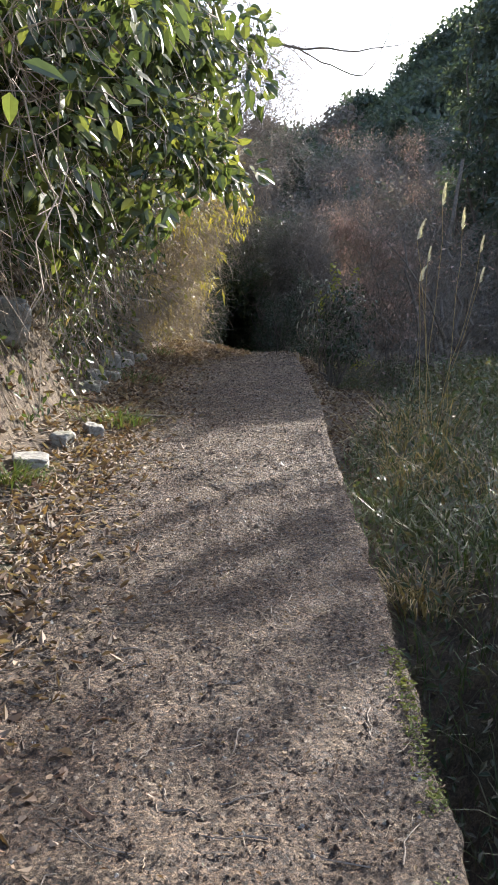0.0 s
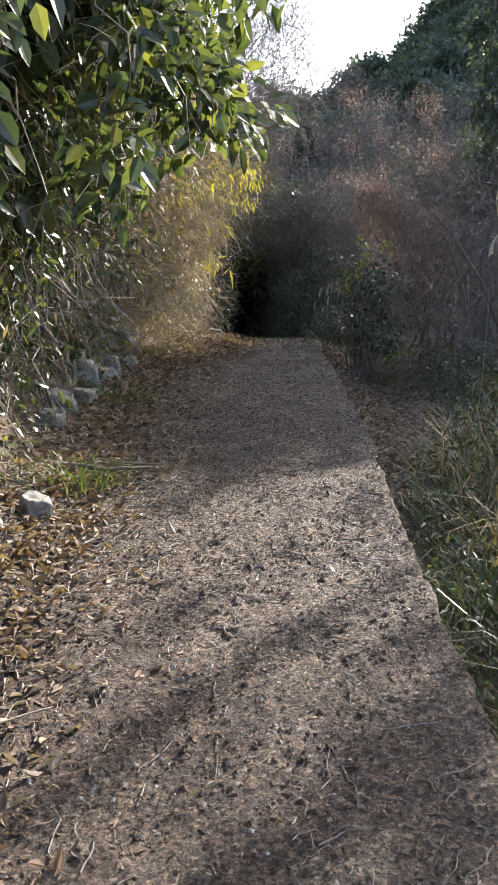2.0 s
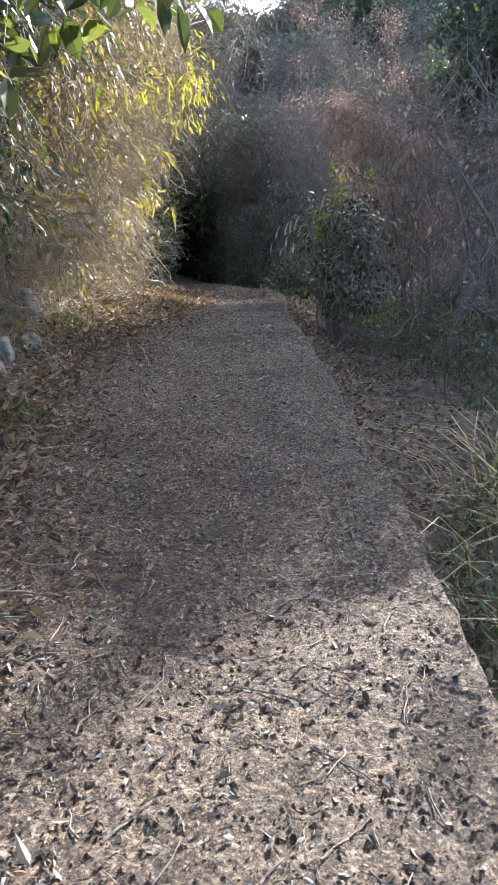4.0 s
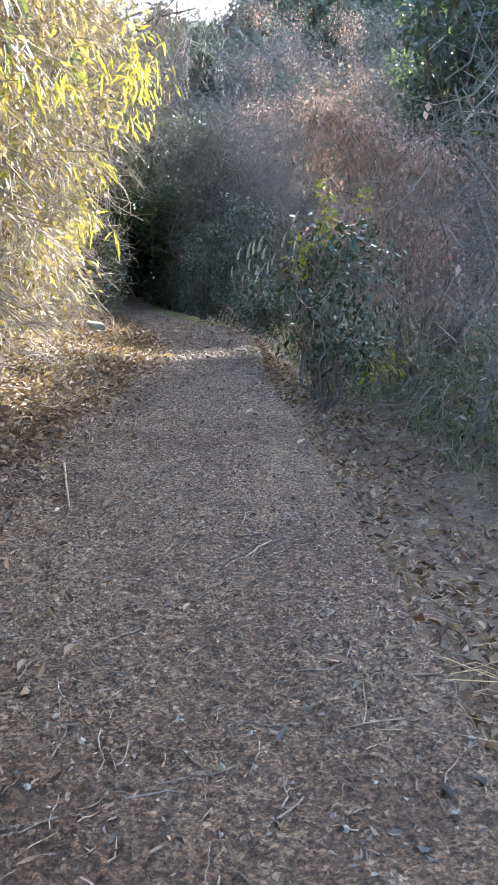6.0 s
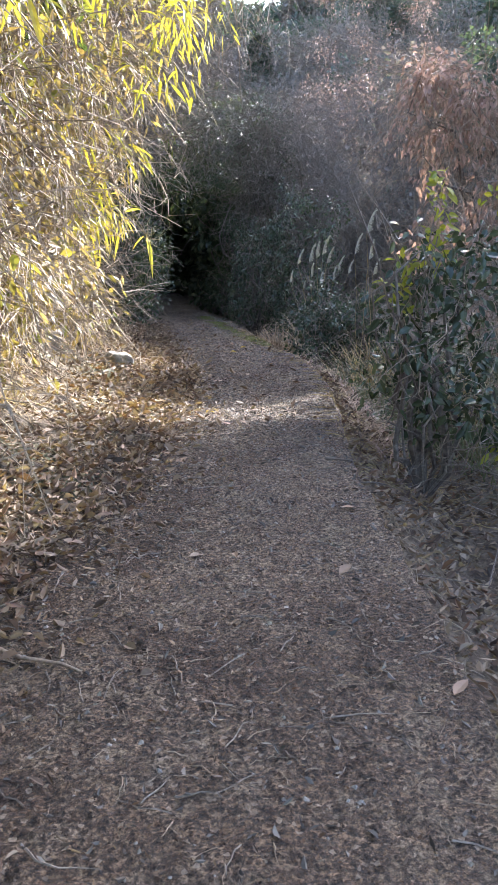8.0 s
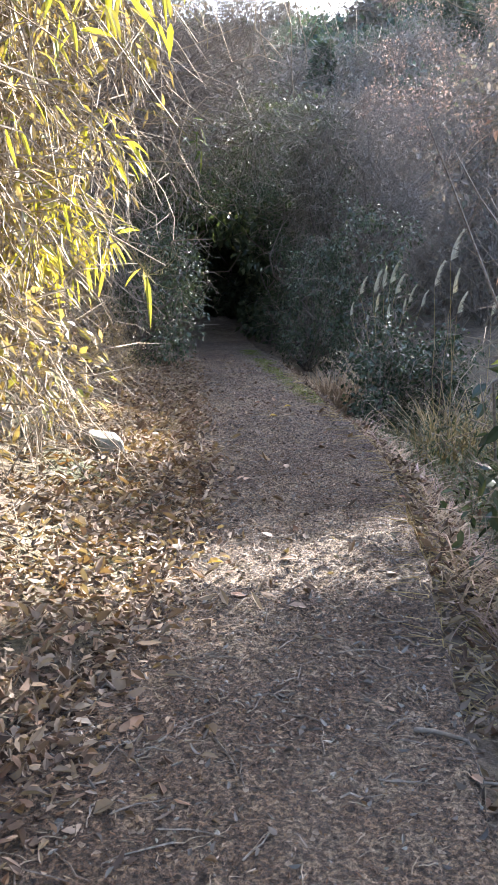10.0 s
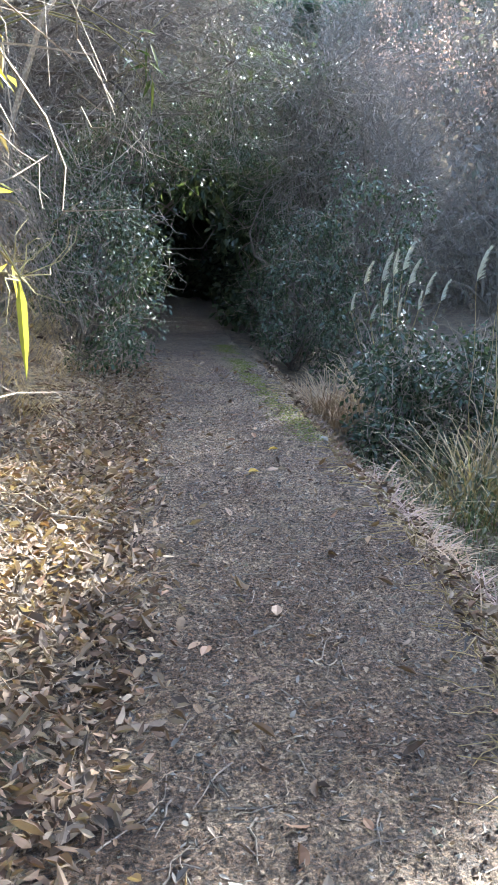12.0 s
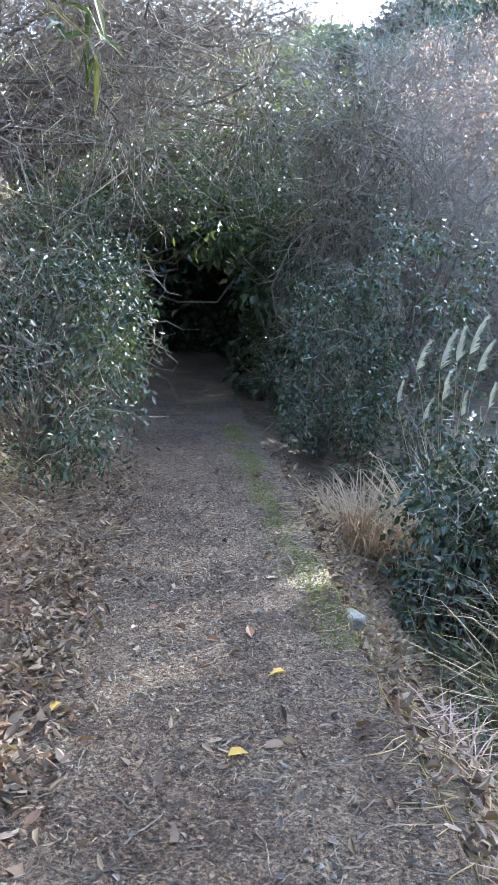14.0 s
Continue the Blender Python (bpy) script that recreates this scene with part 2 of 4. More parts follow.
def grass_blades(p, heading, lean, length, width, curve=0.5):
    """Arching blades in three segments from p."""
    n = len(p)
    length, width, lean = (np.broadcast_to(x, n)[:, None] for x in (length, width, lean))
    h = np.stack([np.cos(heading), np.sin(heading), np.zeros(n)], 1)
    side = np.stack([-np.sin(heading), np.cos(heading), np.zeros(n)], 1)
    rows, pos = [], p.copy()
    for i, wd in enumerate((1.0, 0.85, 0.6, 0.0)):
        if i:
            ang = lean + curve * (i - 1)
            pos = pos + (h * np.sin(ang) + UP * np.cos(ang)) * length / 3
        if wd:
            rows += [pos + side * width * wd / 2, pos - side * width * wd / 2]
        else:
            rows.append(pos)
    v = np.stack(rows, 1).reshape(-1, 3)
    tri = np.array([(0, 1, 3), (0, 3, 2), (2, 3, 5), (2, 5, 4), (4, 5, 6)])
    return v, (np.arange(n)[:, None, None] * 7 + tri[None]).reshape(-1, 3)


MANY = ("stem", "leaf", "dry_leaf", "twig", "side_twig", "strand", "blade", "crown", "yellow_leaf", "culm", "bare_twig", "plume")


def part(name, arrays, mat, parent, label="", smooth=False):
    base = np.array(parent.location)
    ob = new(name, tri_mesh(name, arrays[0] - base, arrays[1], mat, smooth))
    ob.parent = parent
    return tagged(ob, label, kind="stuff" if name in MANY else "")


def thing(name, base, label, category, group=""):
    ob = new(name)
    ob.location = base
    return tagged(ob, label, category, group)


# ---- lie of the land ----
PROFILE_Y = (-12, -3, 0, 5, 6, 8, 10.5, 12, 14, 16, 18, 19.5, 20.4, 21.4, 22.3, 23.5, 25, 30, 40, 60)
PROFILE_Z = (-0.8, -0.22, 0, 0.39, 0.48, 0.65, 0.80, 0.87, 0.92, 0.91, 0.87, 0.85, 0.80, 0.75, 0.72, 0.68, 0.63, 0.45, 0.3, 0.6)


def level(y):
    return np.interp(y, PROFILE_Y, PROFILE_Z)


def right_edge(y):
    return np.interp(y, (-3, 2, 3.6, 6, 9.3, 12, 14.5, 16, 17.9, 18.8, 20.3, 21.8, 23, 25.3, 28.3, 34.5, 45), (0.45, 0.53, 0.58, 0.61, 0.70, 0.73, 0.75, 0.86, 1.0, 0.99, 0.86, 0.72, 0.62, 0.42, 0.0, -0.6, -1.8))


def left_edge(y):
    return np.interp(y, (-3, 0, 5, 8, 12, 14, 15.5, 17.8, 19.8, 25, 29, 35, 45), (-1.0, -1.0, -1.0, -1.0, -1.1, -0.75, -0.4, -0.3, -0.55, -0.95, -1.5, -1.85, -3.0))


def bank_foot(y):
    return np.interp(y, (-5, 0, 5, 8, 12, 14, 18, 20, 24, 30, 36, 45), (-1.8, -1.75, -1.7, -1.6, -1.55, -1.45, -1.25, -1.3, -1.5, -2.2, -2.6, -3.6))


def smooth01(a):
    a = np.clip(a, 0, 1)
    return a * a * (3 - 2 * a)


def rough(x, y, s, seed=0.0):
    return (np.sin(x * s * 1.3 + 1.7 * np.sin(y * s * 0.7 + seed)) + np.sin(y * s * 1.1 + 1.3 * np.sin(x * s * 0.9 - seed) + 2.0)) * 0.5


def land(x, y):
    """Height of the soil; under the path it lies just below the concrete."""
    x, y = np.asarray(x, float), np.asarray(y, float)
    g, xr, xl, xf = level(y), right_edge(y), left_edge(y), bank_foot(y)
    near = smooth01((60 - y) / 20)
    v = xl - x
    z = np.where(v > 0, 0.03 + 0.22 * np.clip(v, 0, np.maximum(xl - xf, 0.05)) + 0.025 * rough(x, y, 7), -0.10)
    b = np.clip(xf - x, 0, None)
    bank = np.where(b < 1.5, 2.1 * b, 3.15 + 0.75 * (b - 1.5))
    bank = np.where(bank > 16, 16 + 0.25 * (bank - 16), bank)
    z = z + bank * smooth01((75 - y) / 30) + np.where(b > 0, 0.22 * rough(x + 0.4 * z, y, 2.3) * np.clip(b, 0, 1), 0)
    u = x - xr
    drop = np.interp(y, (-3, 7, 9, 11, 14, 16, 20, 24, 30), (1.15, 0.7, 0.5, 0.42, 0.36, 0.2, 0.12, 0.22, 0.12))
    deep = np.interp(y, (-3, 8, 12, 18, 24, 30), (1.3, 0.8, 0.6, 0.75, 0.7, 0.3))
    side = -(drop + (deep - drop) * smooth01((u - 0.1) / 0.7)) + 0.35 * smooth01((u - 1.6) / 4) + 0.06 * rough(x, y, 3)
    side = side + smooth01((6.5 - y) / 1.5) * 0.85 * smooth01((u - 0.65) / 0.6)
    side = side - 0.8 * smooth01((6.0 - y) / 2) * smooth01(u / 0.08) * (1 - smooth01((u - 0.35) / 0.55))
    z = np.where(u > 0.0, side, z)
    ridge = np.interp(x - 0.1 * (y - 125), (-60, 0, 9, 18, 27, 37, 60, 110), (23, 20.5, 21.5, 26.5, 34.5, 42.5, 57, 70))
    hill = smooth01((y - 34) / 105) * ridge + 26 * smooth01((x - 22) / 60) * smooth01((y + 40) / 60) * (1 - smooth01((y - 34) / 105))
    return g * smooth01((90 - y) / 40) + z + hill + 0.5 * rough(x, y, 0.21, 1.0) * smooth01((np.abs(x) - 6) / 8)


def spaced(parts):
    return np.unique(np.round(np.concatenate([np.arange(a, b, s) for a, b, s in parts]), 3))


def grid_mesh(xs, ys, zfun):
    gx, gy = np.meshgrid(xs, ys)
    v = np.stack([gx, gy, zfun(gx, gy)], -1).reshape(-1, 3)
    nx = len(xs)
    i, j = np.meshgrid(np.arange(len(ys) - 1), np.arange(nx - 1), indexing="ij")
    q = i * nx + j
    return v, np.concatenate([np.stack([q, q + 1, q + nx + 1], -1).reshape(-1, 3), np.stack([q, q + nx + 1, q + nx], -1).reshape(-1, 3)])


gv, gt = grid_mesh(spaced([(-500, -60, 40), (-60, -12, 3), (-12, -4, 0.5), (-4, 3.5, 0.06), (3.5, 12, 0.4), (12, 80, 3), (80, 520, 40)]),
                   spaced([(-300, -20, 40), (-20, -4, 1), (-4, 32, 0.12), (32, 60, 0.7), (60, 180, 4), (180, 620, 40)]), land)
tagged(new("ground", tri_mesh("ground", gv, gt, M_GROUND, True)), "brown soil bank and rough valley floor under leaf litter", "ground", kind="structure")


LATTICE = np.random.default_rng(3).random((256, 256))


def grain(x, y, s):
    """Smooth random relief with features about 1 / s metres across."""
    u, v = np.asarray(x) * s + 50.3, np.asarray(y) * s + 31.7
    i, j = np.floor(u).astype(int), np.floor(v).astype(int)
    a, c = smooth01(u - i), smooth01(v - j)
    q = lambda m, k: LATTICE[(i + m) % 256, (j + k) % 256]
    return (q(0, 0) * (1 - a) + q(1, 0) * a) * (1 - c) + (q(0, 1) * (1 - a) + q(1, 1) * a) * c - 0.5


def path_top(x, y):
    return level(y) + 0.012 * rough(x, y, 3.1) + 0.014 * grain(x, y, 7) + 0.012 * grain(x, y, 19) + 0.012 * grain(x, y, 43)


def build_path():
    ys = spaced([(-8, 1.4, 0.1), (1.4, 13, 0.0135), (13, 22, 0.016), (22, 46, 0.06)])
    f = np.concatenate([np.linspace(0, 0.985, 135), [0.993, 1.0]])
    xl, xr = left_edge(ys) - 0.35, right_edge(ys) + 0.035 * grain(ys, ys * 0, 3) + 0.03 * grain(ys, ys * 0 + 3, 11)
    gx = xl[:, None] + (xr - xl)[:, None] * f[None]
    gy = np.repeat(ys[:, None], len(f), 1)
    gz = path_top(gx, gy)
    gz[:, -1] -= 0.02 + 0.008 * rough(ys, ys, 13)
    low = np.stack([xr + 0.01, ys, level(ys) - 2.6], -1)
    v = np.concatenate([np.stack([gx, gy, gz], -1), low[:, None]], 1)
    nx, ny = v.shape[1], v.shape[0]
    i, j = np.meshgrid(np.arange(ny - 1), np.arange(nx - 1), indexing="ij")
    q = i * nx + j
    t = np.concatenate([np.stack([q, q + 1, q + nx + 1], -1).reshape(-1, 3), np.stack([q, q + nx + 1, q + nx], -1).reshape(-1, 3)])
    return tagged(new("path", tri_mesh("path", v.reshape(-1, 3), t, M_PATH, True)), "muddy grey-brown concrete footpath with a broken edge", "path", kind="structure")


build_path()


def surface(x, y):
    """What a loose thing rests on."""
    on = (x > left_edge(y)) & (x < right_edge(y))
    return np.where(on, path_top(x, y), land(x, y))


# ---- rocks ----
def boulder(name, x, y, size, label, sink=0.25, turn=0.0):
    bm = bmesh.new()
    bmesh.ops.create_icosphere(bm, subdivisions=4, radius=1)
    for q in bm.verts:
        p = q.co.copy()
        k = 1 + 0.25 * noise.noise(p * 1.1 + Vector((x, y, 0))) + 0.08 * noise.noise(p * 4 + Vector((y, x, 3)))
        c = Vector([max(-0.72, min(0.72, e)) for e in p])
        q.co = Vector((c.x * size[0], c.y * size[1], c.z * size[2])) * k
    me = bpy.data.meshes.new(name)
    bm.to_mesh(me)
    bm.free()
    me.materials.append(M_ROCK)
    me.polygons.foreach_set("use_smooth", np.full(len(me.polygons), True))
    ob = new(name, me)
    ob.matrix_world = pose(x, y, float(land(x, y)) + size[2] * (0.72 - 2 * sink), 8, 5, turn)
    return tagged(ob, label, "rock", "rocks beside the path")


boulder("boulder", -1.90, 7.15, (0.20, 0.24, 0.26), "sunlit pale boulder set in the earth bank", 0.12, 20)
boulder("rock", -1.19, 6.75, (0.08, 0.12, 0.08), "small grey rock half sunk in leaf litter", 0.2, 35)
boulder("rock", -1.33, 6.35, (0.09, 0.11, 0.08), "grey rock with a flat face among leaves", 0.2, -20)
boulder("flat_stone", -1.38, 5.6, (0.15, 0.12, 0.05), "pale flat stone lying by a grass tuft", 0.1, 15)
boulder("rock", -0.82, 18.1, (0.13, 0.15, 0.12), "grey rock with a worn top beside dead leaves", 0.15, 30)
boulder("edge_stone", 0.78, 22.1, (0.09, 0.08, 0.06), "dark stone at the broken edge of the path", 0.25, 10)
boulder("rock", -1.35, 17.6, (0.12, 0.12, 0.12), "earthy rock at the foot of the bank", 0.2, 50)


for k, (dx, y0, w) in enumerate(((0.08, 8.6, 0.15), (0.0, 9.1, 0.20), (0.1, 9.6, 0.13), (-0.05, 10.1, 0.22), (0.06, 10.7, 0.16), (0.0, 11.3, 0.19), (0.07, 11.9, 0.14), (-0.1, 12.5, 0.2))):
    boulder("bank_stone", float(bank_foot(y0)) + dx, y0, (w * 0.8, w, w * 0.75), "earthy angular stone set in the foot of the bank", 0.31, 37 * k)


# ---- plants ----
def scatter(centres, rad, n):
    """n points round each centre and their way outwards."""
    c = np.repeat(np.asarray(centres, float), n, 0)
    o = unit(RNG.normal(0, 1, c.shape)) * (RNG.random((len(c), 1)) ** 0.45) * rad
    return c + o, unit(o)


def clear_of_walk(p, o):
    """Leaves the trodden way free of growth."""
    free = ~((p[:, 0] > -0.6) & (p[:, 0] < 0.8) & (p[:, 1] < 17.6) & (p[:, 2] < 2.7))
    return p[free], o[free]


def foliage(centres, rad, n, length, width, hang=0.4, fold=0.12, droop=0.15, fine=True, spread=0.35, face=(0.25, -0.35, 0)):
    p, o = clear_of_walk(*scatter(centres, rad, n))
    k = len(p)
    d = o * 0.7 + RNG.normal(0, 0.6, (k, 3)) - UP * hang
    up = unit(RNG.normal(0, 0.6, (k, 3)) + UP * 0.8 + np.array(face))
    s = RNG.uniform(1 - spread, 1 + spread, k)
    return leaves(p, d, up, length * s, width * s, fold, droop, fine)


def twigs(centres, rad, n, length, r, bend=0.25, hang=0.0, sides=3, k=5):
    p, o = clear_of_walk(*scatter(centres, rad, n))
    out = []
    for a, d in zip(p, o):
        e = a + unit(d + RNG.normal(0, 0.7, 3) - UP * hang) * length * RNG.uniform(0.5, 1.4)
        out.append(tube(wander(a, e, k, bend), r * RNG.uniform(0.6, 1.3), r * 0.4, sides))
    return join_arrays(out)


def limbs(base, centres, r0, r1, wild=0.18, rise=0.2):
    return join_arrays([tube(wander(base, c, 9, wild, rise=rise * RNG.uniform(0.3, 1)), r0 * RNG.uniform(0.5, 1), r1, 6) for c in centres])


def evergreen(name, base, crown, n_clumps, n_leaf, label, length=0.125, width=0.055, mat=None, rad=0.34, category="shrub", group="", bare=6, fine=True, face=(0.25, -0.35, 0), hang=0.4):
    """A broadleaf bush: stems from base to clumps within the crown box."""
    lo, hi = np.array(crown[0]), np.array(crown[1])
    c = lo + (hi - lo) * RNG.random((n_clumps, 3))
    mid, half = (lo + hi) / 2, (hi - lo) / 2
    c = mid + (c - mid) * np.minimum(1, 1.25 / np.maximum(np.linalg.norm((c - mid) / half, axis=1, keepdims=True), 0.8))
    ob = thing(name, base, label, category, group)
    part("stem", limbs(base, c[: max(4, n_clumps // 3)], 0.035, 0.006), M_BARK, ob)
    part("twig", twigs(c, rad, bare, 0.35, 0.004), M_TWIG, ob)
    part("leaf", foliage(c, rad, n_leaf, length, width, hang, fine=fine, face=face), mat or M_EVER, ob)
    return ob


def gz(x, y):
    return float(land(x, y))


# broadleaf evergreens on the left bank, overhanging
for bx, by, lo, hi, nc, nl in ((-2.6, 7.2, (-2.4, 5.8, 2.1), (-0.5, 8.0, 3.7), 50, 60), (-2.7, 9.2, (-2.2, 7.6, 2.5), (-0.05, 9.6, 4.6), 66, 64),
                               (-3.0, 8.2, (-2.6, 6.0, 3.5), (-0.5, 9.0, 5.6), 55, 60), (-2.6, 5.0, (-2.4, 4.6, 2.9), (-1.2, 6.2, 4.4), 18, 44)):
    evergreen("evergreen_shrub", (bx, by, gz(bx, by) - 0.1), (lo, hi), nc, nl, "glossy broadleaf evergreen shrub overhanging the footpath", 0.13, 0.078, face=(0.8, -0.9, 0.2), hang=0.6, group="evergreen shrubs on the bank")
evergreen("evergreen_shrub", (-2.3, 3.1, gz(-2.3, 3.1) - 0.1), ((-2.0, 2.6, 2.2), (-1.0, 3.6, 2.9)), 7, 22, "sparse evergreen twig with large pale leaves", length=0.15, width=0.06, group="evergreen shrubs on the bank")
evergreen("evergreen_shrub", (-2.4, 12.4, gz(-2.4, 12.4) - 0.1), ((-2.4, 11.0, 3.2), (-0.6, 13.6, 5.6)), 50, 60, "dark evergreen shrub above straw-covered bank", group="evergreen shrubs on the bank")
evergreen("evergreen_shrub", (-2.2, 15.6, gz(-2.2, 15.6) - 0.1), ((-2.1, 14.6, 3.1), (-0.6, 16.4, 4.4)), 20, 50, "evergreen shrub with silvery glints among yellow bamboo", length=0.10, width=0.04, group="evergreen shrubs on the bank")

# scrub hanging over the bank: dark and leafy first, then olive and straw-coloured in the sun
for i, y0 in enumerate(np.arange(8.3, 18.6, 1.03)):
    dark = y0 < 11.8
    n_c = 46 if dark else 64
    xb = float(bank_foot(y0)) - 0.75
    c = np.stack([RNG.uniform(bank_foot(y0) - 0.6, bank_foot(y0) + (0.22 if dark else 0.40), n_c), RNG.uniform(y0 - 0.6, y0 + 0.6, n_c), np.zeros(n_c)], 1)
    c[:, 2] = level(y0) + 0.45 + 3.3 * RNG.random(n_c)
    c[:, 0] += 0.26 * (c[:, 2] - level(y0) - 1.3)
    ob = thing("hanging_scrub", (xb, y0, gz(xb, y0) - 0.05), "dark ivy and brown vines hanging down the bank" if dark else "straw-coloured scrub and dry vines hanging down the bank", "shrub", "scrub on the bank")
    part("stem", limbs((xb, y0, gz(xb, y0)), c[:10], 0.014, 0.004), M_DARKTWIG if dark else M_TWIG, ob)
    part("twig", twigs(c, 0.28, 10 if dark else 17, 0.6, 0.0045, 0.3, 0.8), M_DARKTWIG if dark else M_TWIG, ob)
    part("dry_leaf", foliage(c[::3] if dark else c, 0.30, 20 if dark else 30, 0.085, 0.026, 0.7, fine=False), M_STRAW, ob)
    part("leaf", foliage(c if dark else c[::2], 0.30, 44 if dark else 36, 0.075, 0.04, 0.6, fine=dark, face=(1.0, -0.3, 0)), M_EVER if dark else M_OLIVE, ob)


def bamboo(base, tips, n_leaf, label, length=0.17, width=0.022, rad=0.22, mat=None):
    ob = thing("bamboo_clump", base, label, "bamboo", "bamboo on the bank")
    part("culm", join_arrays([tube(wander(base, t, 10, 0.06, rise=0.5), 0.011, 0.003, 5) for t in tips]), M_CULM, ob)
    part("twig", twigs(tips, rad * 0.8, 7, 0.25, 0.002), M_CULM, ob)
    part("leaf", foliage(tips, rad, n_leaf, length, width, 0.6, 0.15, 0.3), mat or M_BAMBOO, ob)
    return ob


for y0, span in ((12.2, 0.7), (13.8, 0.8), (15.2, 0.9), (16.6, 0.8)):
    xb = float(bank_foot(y0)) - 0.9
    tips = np.stack([RNG.uniform(-1.4, -0.35, 15), RNG.uniform(y0 - span, y0 + span, 15), RNG.uniform(2.7, 4.6, 15)], 1)
    bamboo((xb, y0, gz(xb, y0) - 0.05), tips, 15, "sunlit yellow-green bamboo arching from the bank", 0.10, 0.016)
tips = np.stack([RNG.uniform(-0.30, 0.12, 12), RNG.uniform(15.2, 16.8, 12), RNG.uniform(2.95, 4.2, 12)], 1)
bamboo((-2.2, 16.2, gz(-2.2, 16.2) - 0.05), tips, 20, "yellow bamboo spray drooping over the path", 0.095, 0.016)
tips = np.stack([RNG.uniform(-1.15, -0.62, 10), RNG.uniform(17.4, 18.3, 10), RNG.uniform(2.15, 2.85, 10)], 1)
bamboo((-1.8, 17.9, gz(-1.8, 17.9) - 0.05), tips, 24, "bright yellow bamboo spray lit by the sun", 0.15, 0.02, 0.17)
bamboo((-1.7, 18.1, gz(-1.7, 18.1) - 0.05), [(-0.53, 18.04, 2.14), (-0.50, 18.02, 2.10)], 2, "single yellow bamboo tip hanging low", 0.2, 0.03, 0.02)
tips = np.stack([RNG.uniform(-0.50, -0.36, 3), RNG.uniform(20.9, 21.2, 3), RNG.uniform(3.08, 3.35, 3)], 1)
bamboo((-2.2, 21.2, gz(-2.2, 21.2) - 0.05), tips, 6, "green bamboo spray hanging in the shade", 0.14, 0.024, 0.09, M_EVER)

# bare hanging vines and roots on the bank
for y0, count, mat, lab in ((3.6, 40, M_TWIG, "pale bare vines hanging down the bank"), (5.4, 60, M_TWIG, "tangle of pale bare twigs on the bank"), (7.6, 45, M_DARKTWIG, "brown roots and dry twigs under the shrub"), (10.5, 50, M_TWIG, "dry vines over the straw bank"),
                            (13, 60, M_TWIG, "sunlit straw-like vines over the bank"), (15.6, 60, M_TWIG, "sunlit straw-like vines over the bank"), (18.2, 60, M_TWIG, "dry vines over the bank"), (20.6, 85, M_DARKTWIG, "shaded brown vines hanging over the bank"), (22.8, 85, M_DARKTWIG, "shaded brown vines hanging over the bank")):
    ob = thing("hanging_vine", (float(bank_foot(y0)) - 1.0, y0, gz(float(bank_foot(y0)) - 1.0, y0)), lab, "vine", "vines on the bank")
    lines = []
    for _ in range(count):
        ya = y0 + RNG.normal(0, 0.75)
        xa = bank_foot(ya) - RNG.uniform(0.5, 1.5)
        za = gz(xa, ya) + RNG.uniform(0.1, 1.0)
        end = (bank_foot(ya) + RNG.uniform(-0.35, 0.45), ya + RNG.normal(0, 0.5), level(ya) + RNG.uniform(0.5, 1.9))
        lines.append(tube(wander((xa, ya, za), end, 10, 0.16, rise=RNG.uniform(-0.1, 0.5)), RNG.uniform(0.003, 0.008), 0.002, 4))
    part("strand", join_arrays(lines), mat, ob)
    c = np.stack([bank_foot(y0) - 0.4 + RNG.normal(0, 0.35, 26), y0 + RNG.normal(0, 0.7, 26), level(y0) + RNG.uniform(0.5, 2.6, 26)], 1)
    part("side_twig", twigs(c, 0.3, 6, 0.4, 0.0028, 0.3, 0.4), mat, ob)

n = 4200
ys = RNG.uniform(2.5, 12.5, n)
xs = bank_foot(ys) + 0.1 - 1.25 * RNG.random(n)
keep = rough(xs, ys, 3.4, 2.0) + RNG.normal(0, 0.3, n) > 0.05
xs, ys = xs[keep], ys[keep]
p = np.stack([xs + 0.05, ys, land(xs, ys) + 0.12 * RNG.random(len(xs))], 1)
d = RNG.normal(0, 0.7, p.shape) + np.array((0.5, -0.2, -0.5))
ob = new("bank_ivy", tri_mesh("bank_ivy", *leaves(p, d, unit(RNG.normal(0, 0.4, p.shape) + np.array((0.8, -0.2, 0.6))), RNG.uniform(0.04, 0.09, len(p)), 0.032), M_EVER))
tagged(ob, "creeping evergreen leaves over the earth bank", "ivy", kind="stuff")

ob = thing("hanging_vine", (-2.2, 5.6, gz(-2.2, 5.6)), "curtain of pale bare twigs hanging before the evergreens", "vine", "vines on the bank")
lines = []
for _ in range(120):
    ya = RNG.uniform(3.6, 7.6)
    top = np.array((RNG.uniform(-2.1, -1.0), ya, RNG.uniform(2.5, 4.3)))
    end = top + np.array((RNG.uniform(-0.2, 0.5), RNG.normal(0, 0.5), -RNG.uniform(0.5, 1.7)))
    end[2] = max(end[2], gz(end[0], end[1]) + 0.1)
    lines.append(tube(wander(top, end, 10, 0.2, rise=RNG.uniform(-0.15, 0.2)), RNG.uniform(0.003, 0.008), 0.002, 4))
part("strand", join_arrays(lines), M_TWIG, ob)
for k in range(9):
    part("stem", (tube(wander((-2.3, 3.6 + 0.5 * k, gz(-2.3, 3.6 + 0.5 * k)), (-1.2 + RNG.normal(0, 0.25), 3.6 + 0.5 * k, 3.4 + RNG.normal(0, 0.4)), 10, 0.12, rise=0.5), 0.014, 0.005, 5)), M_TWIG, ob)

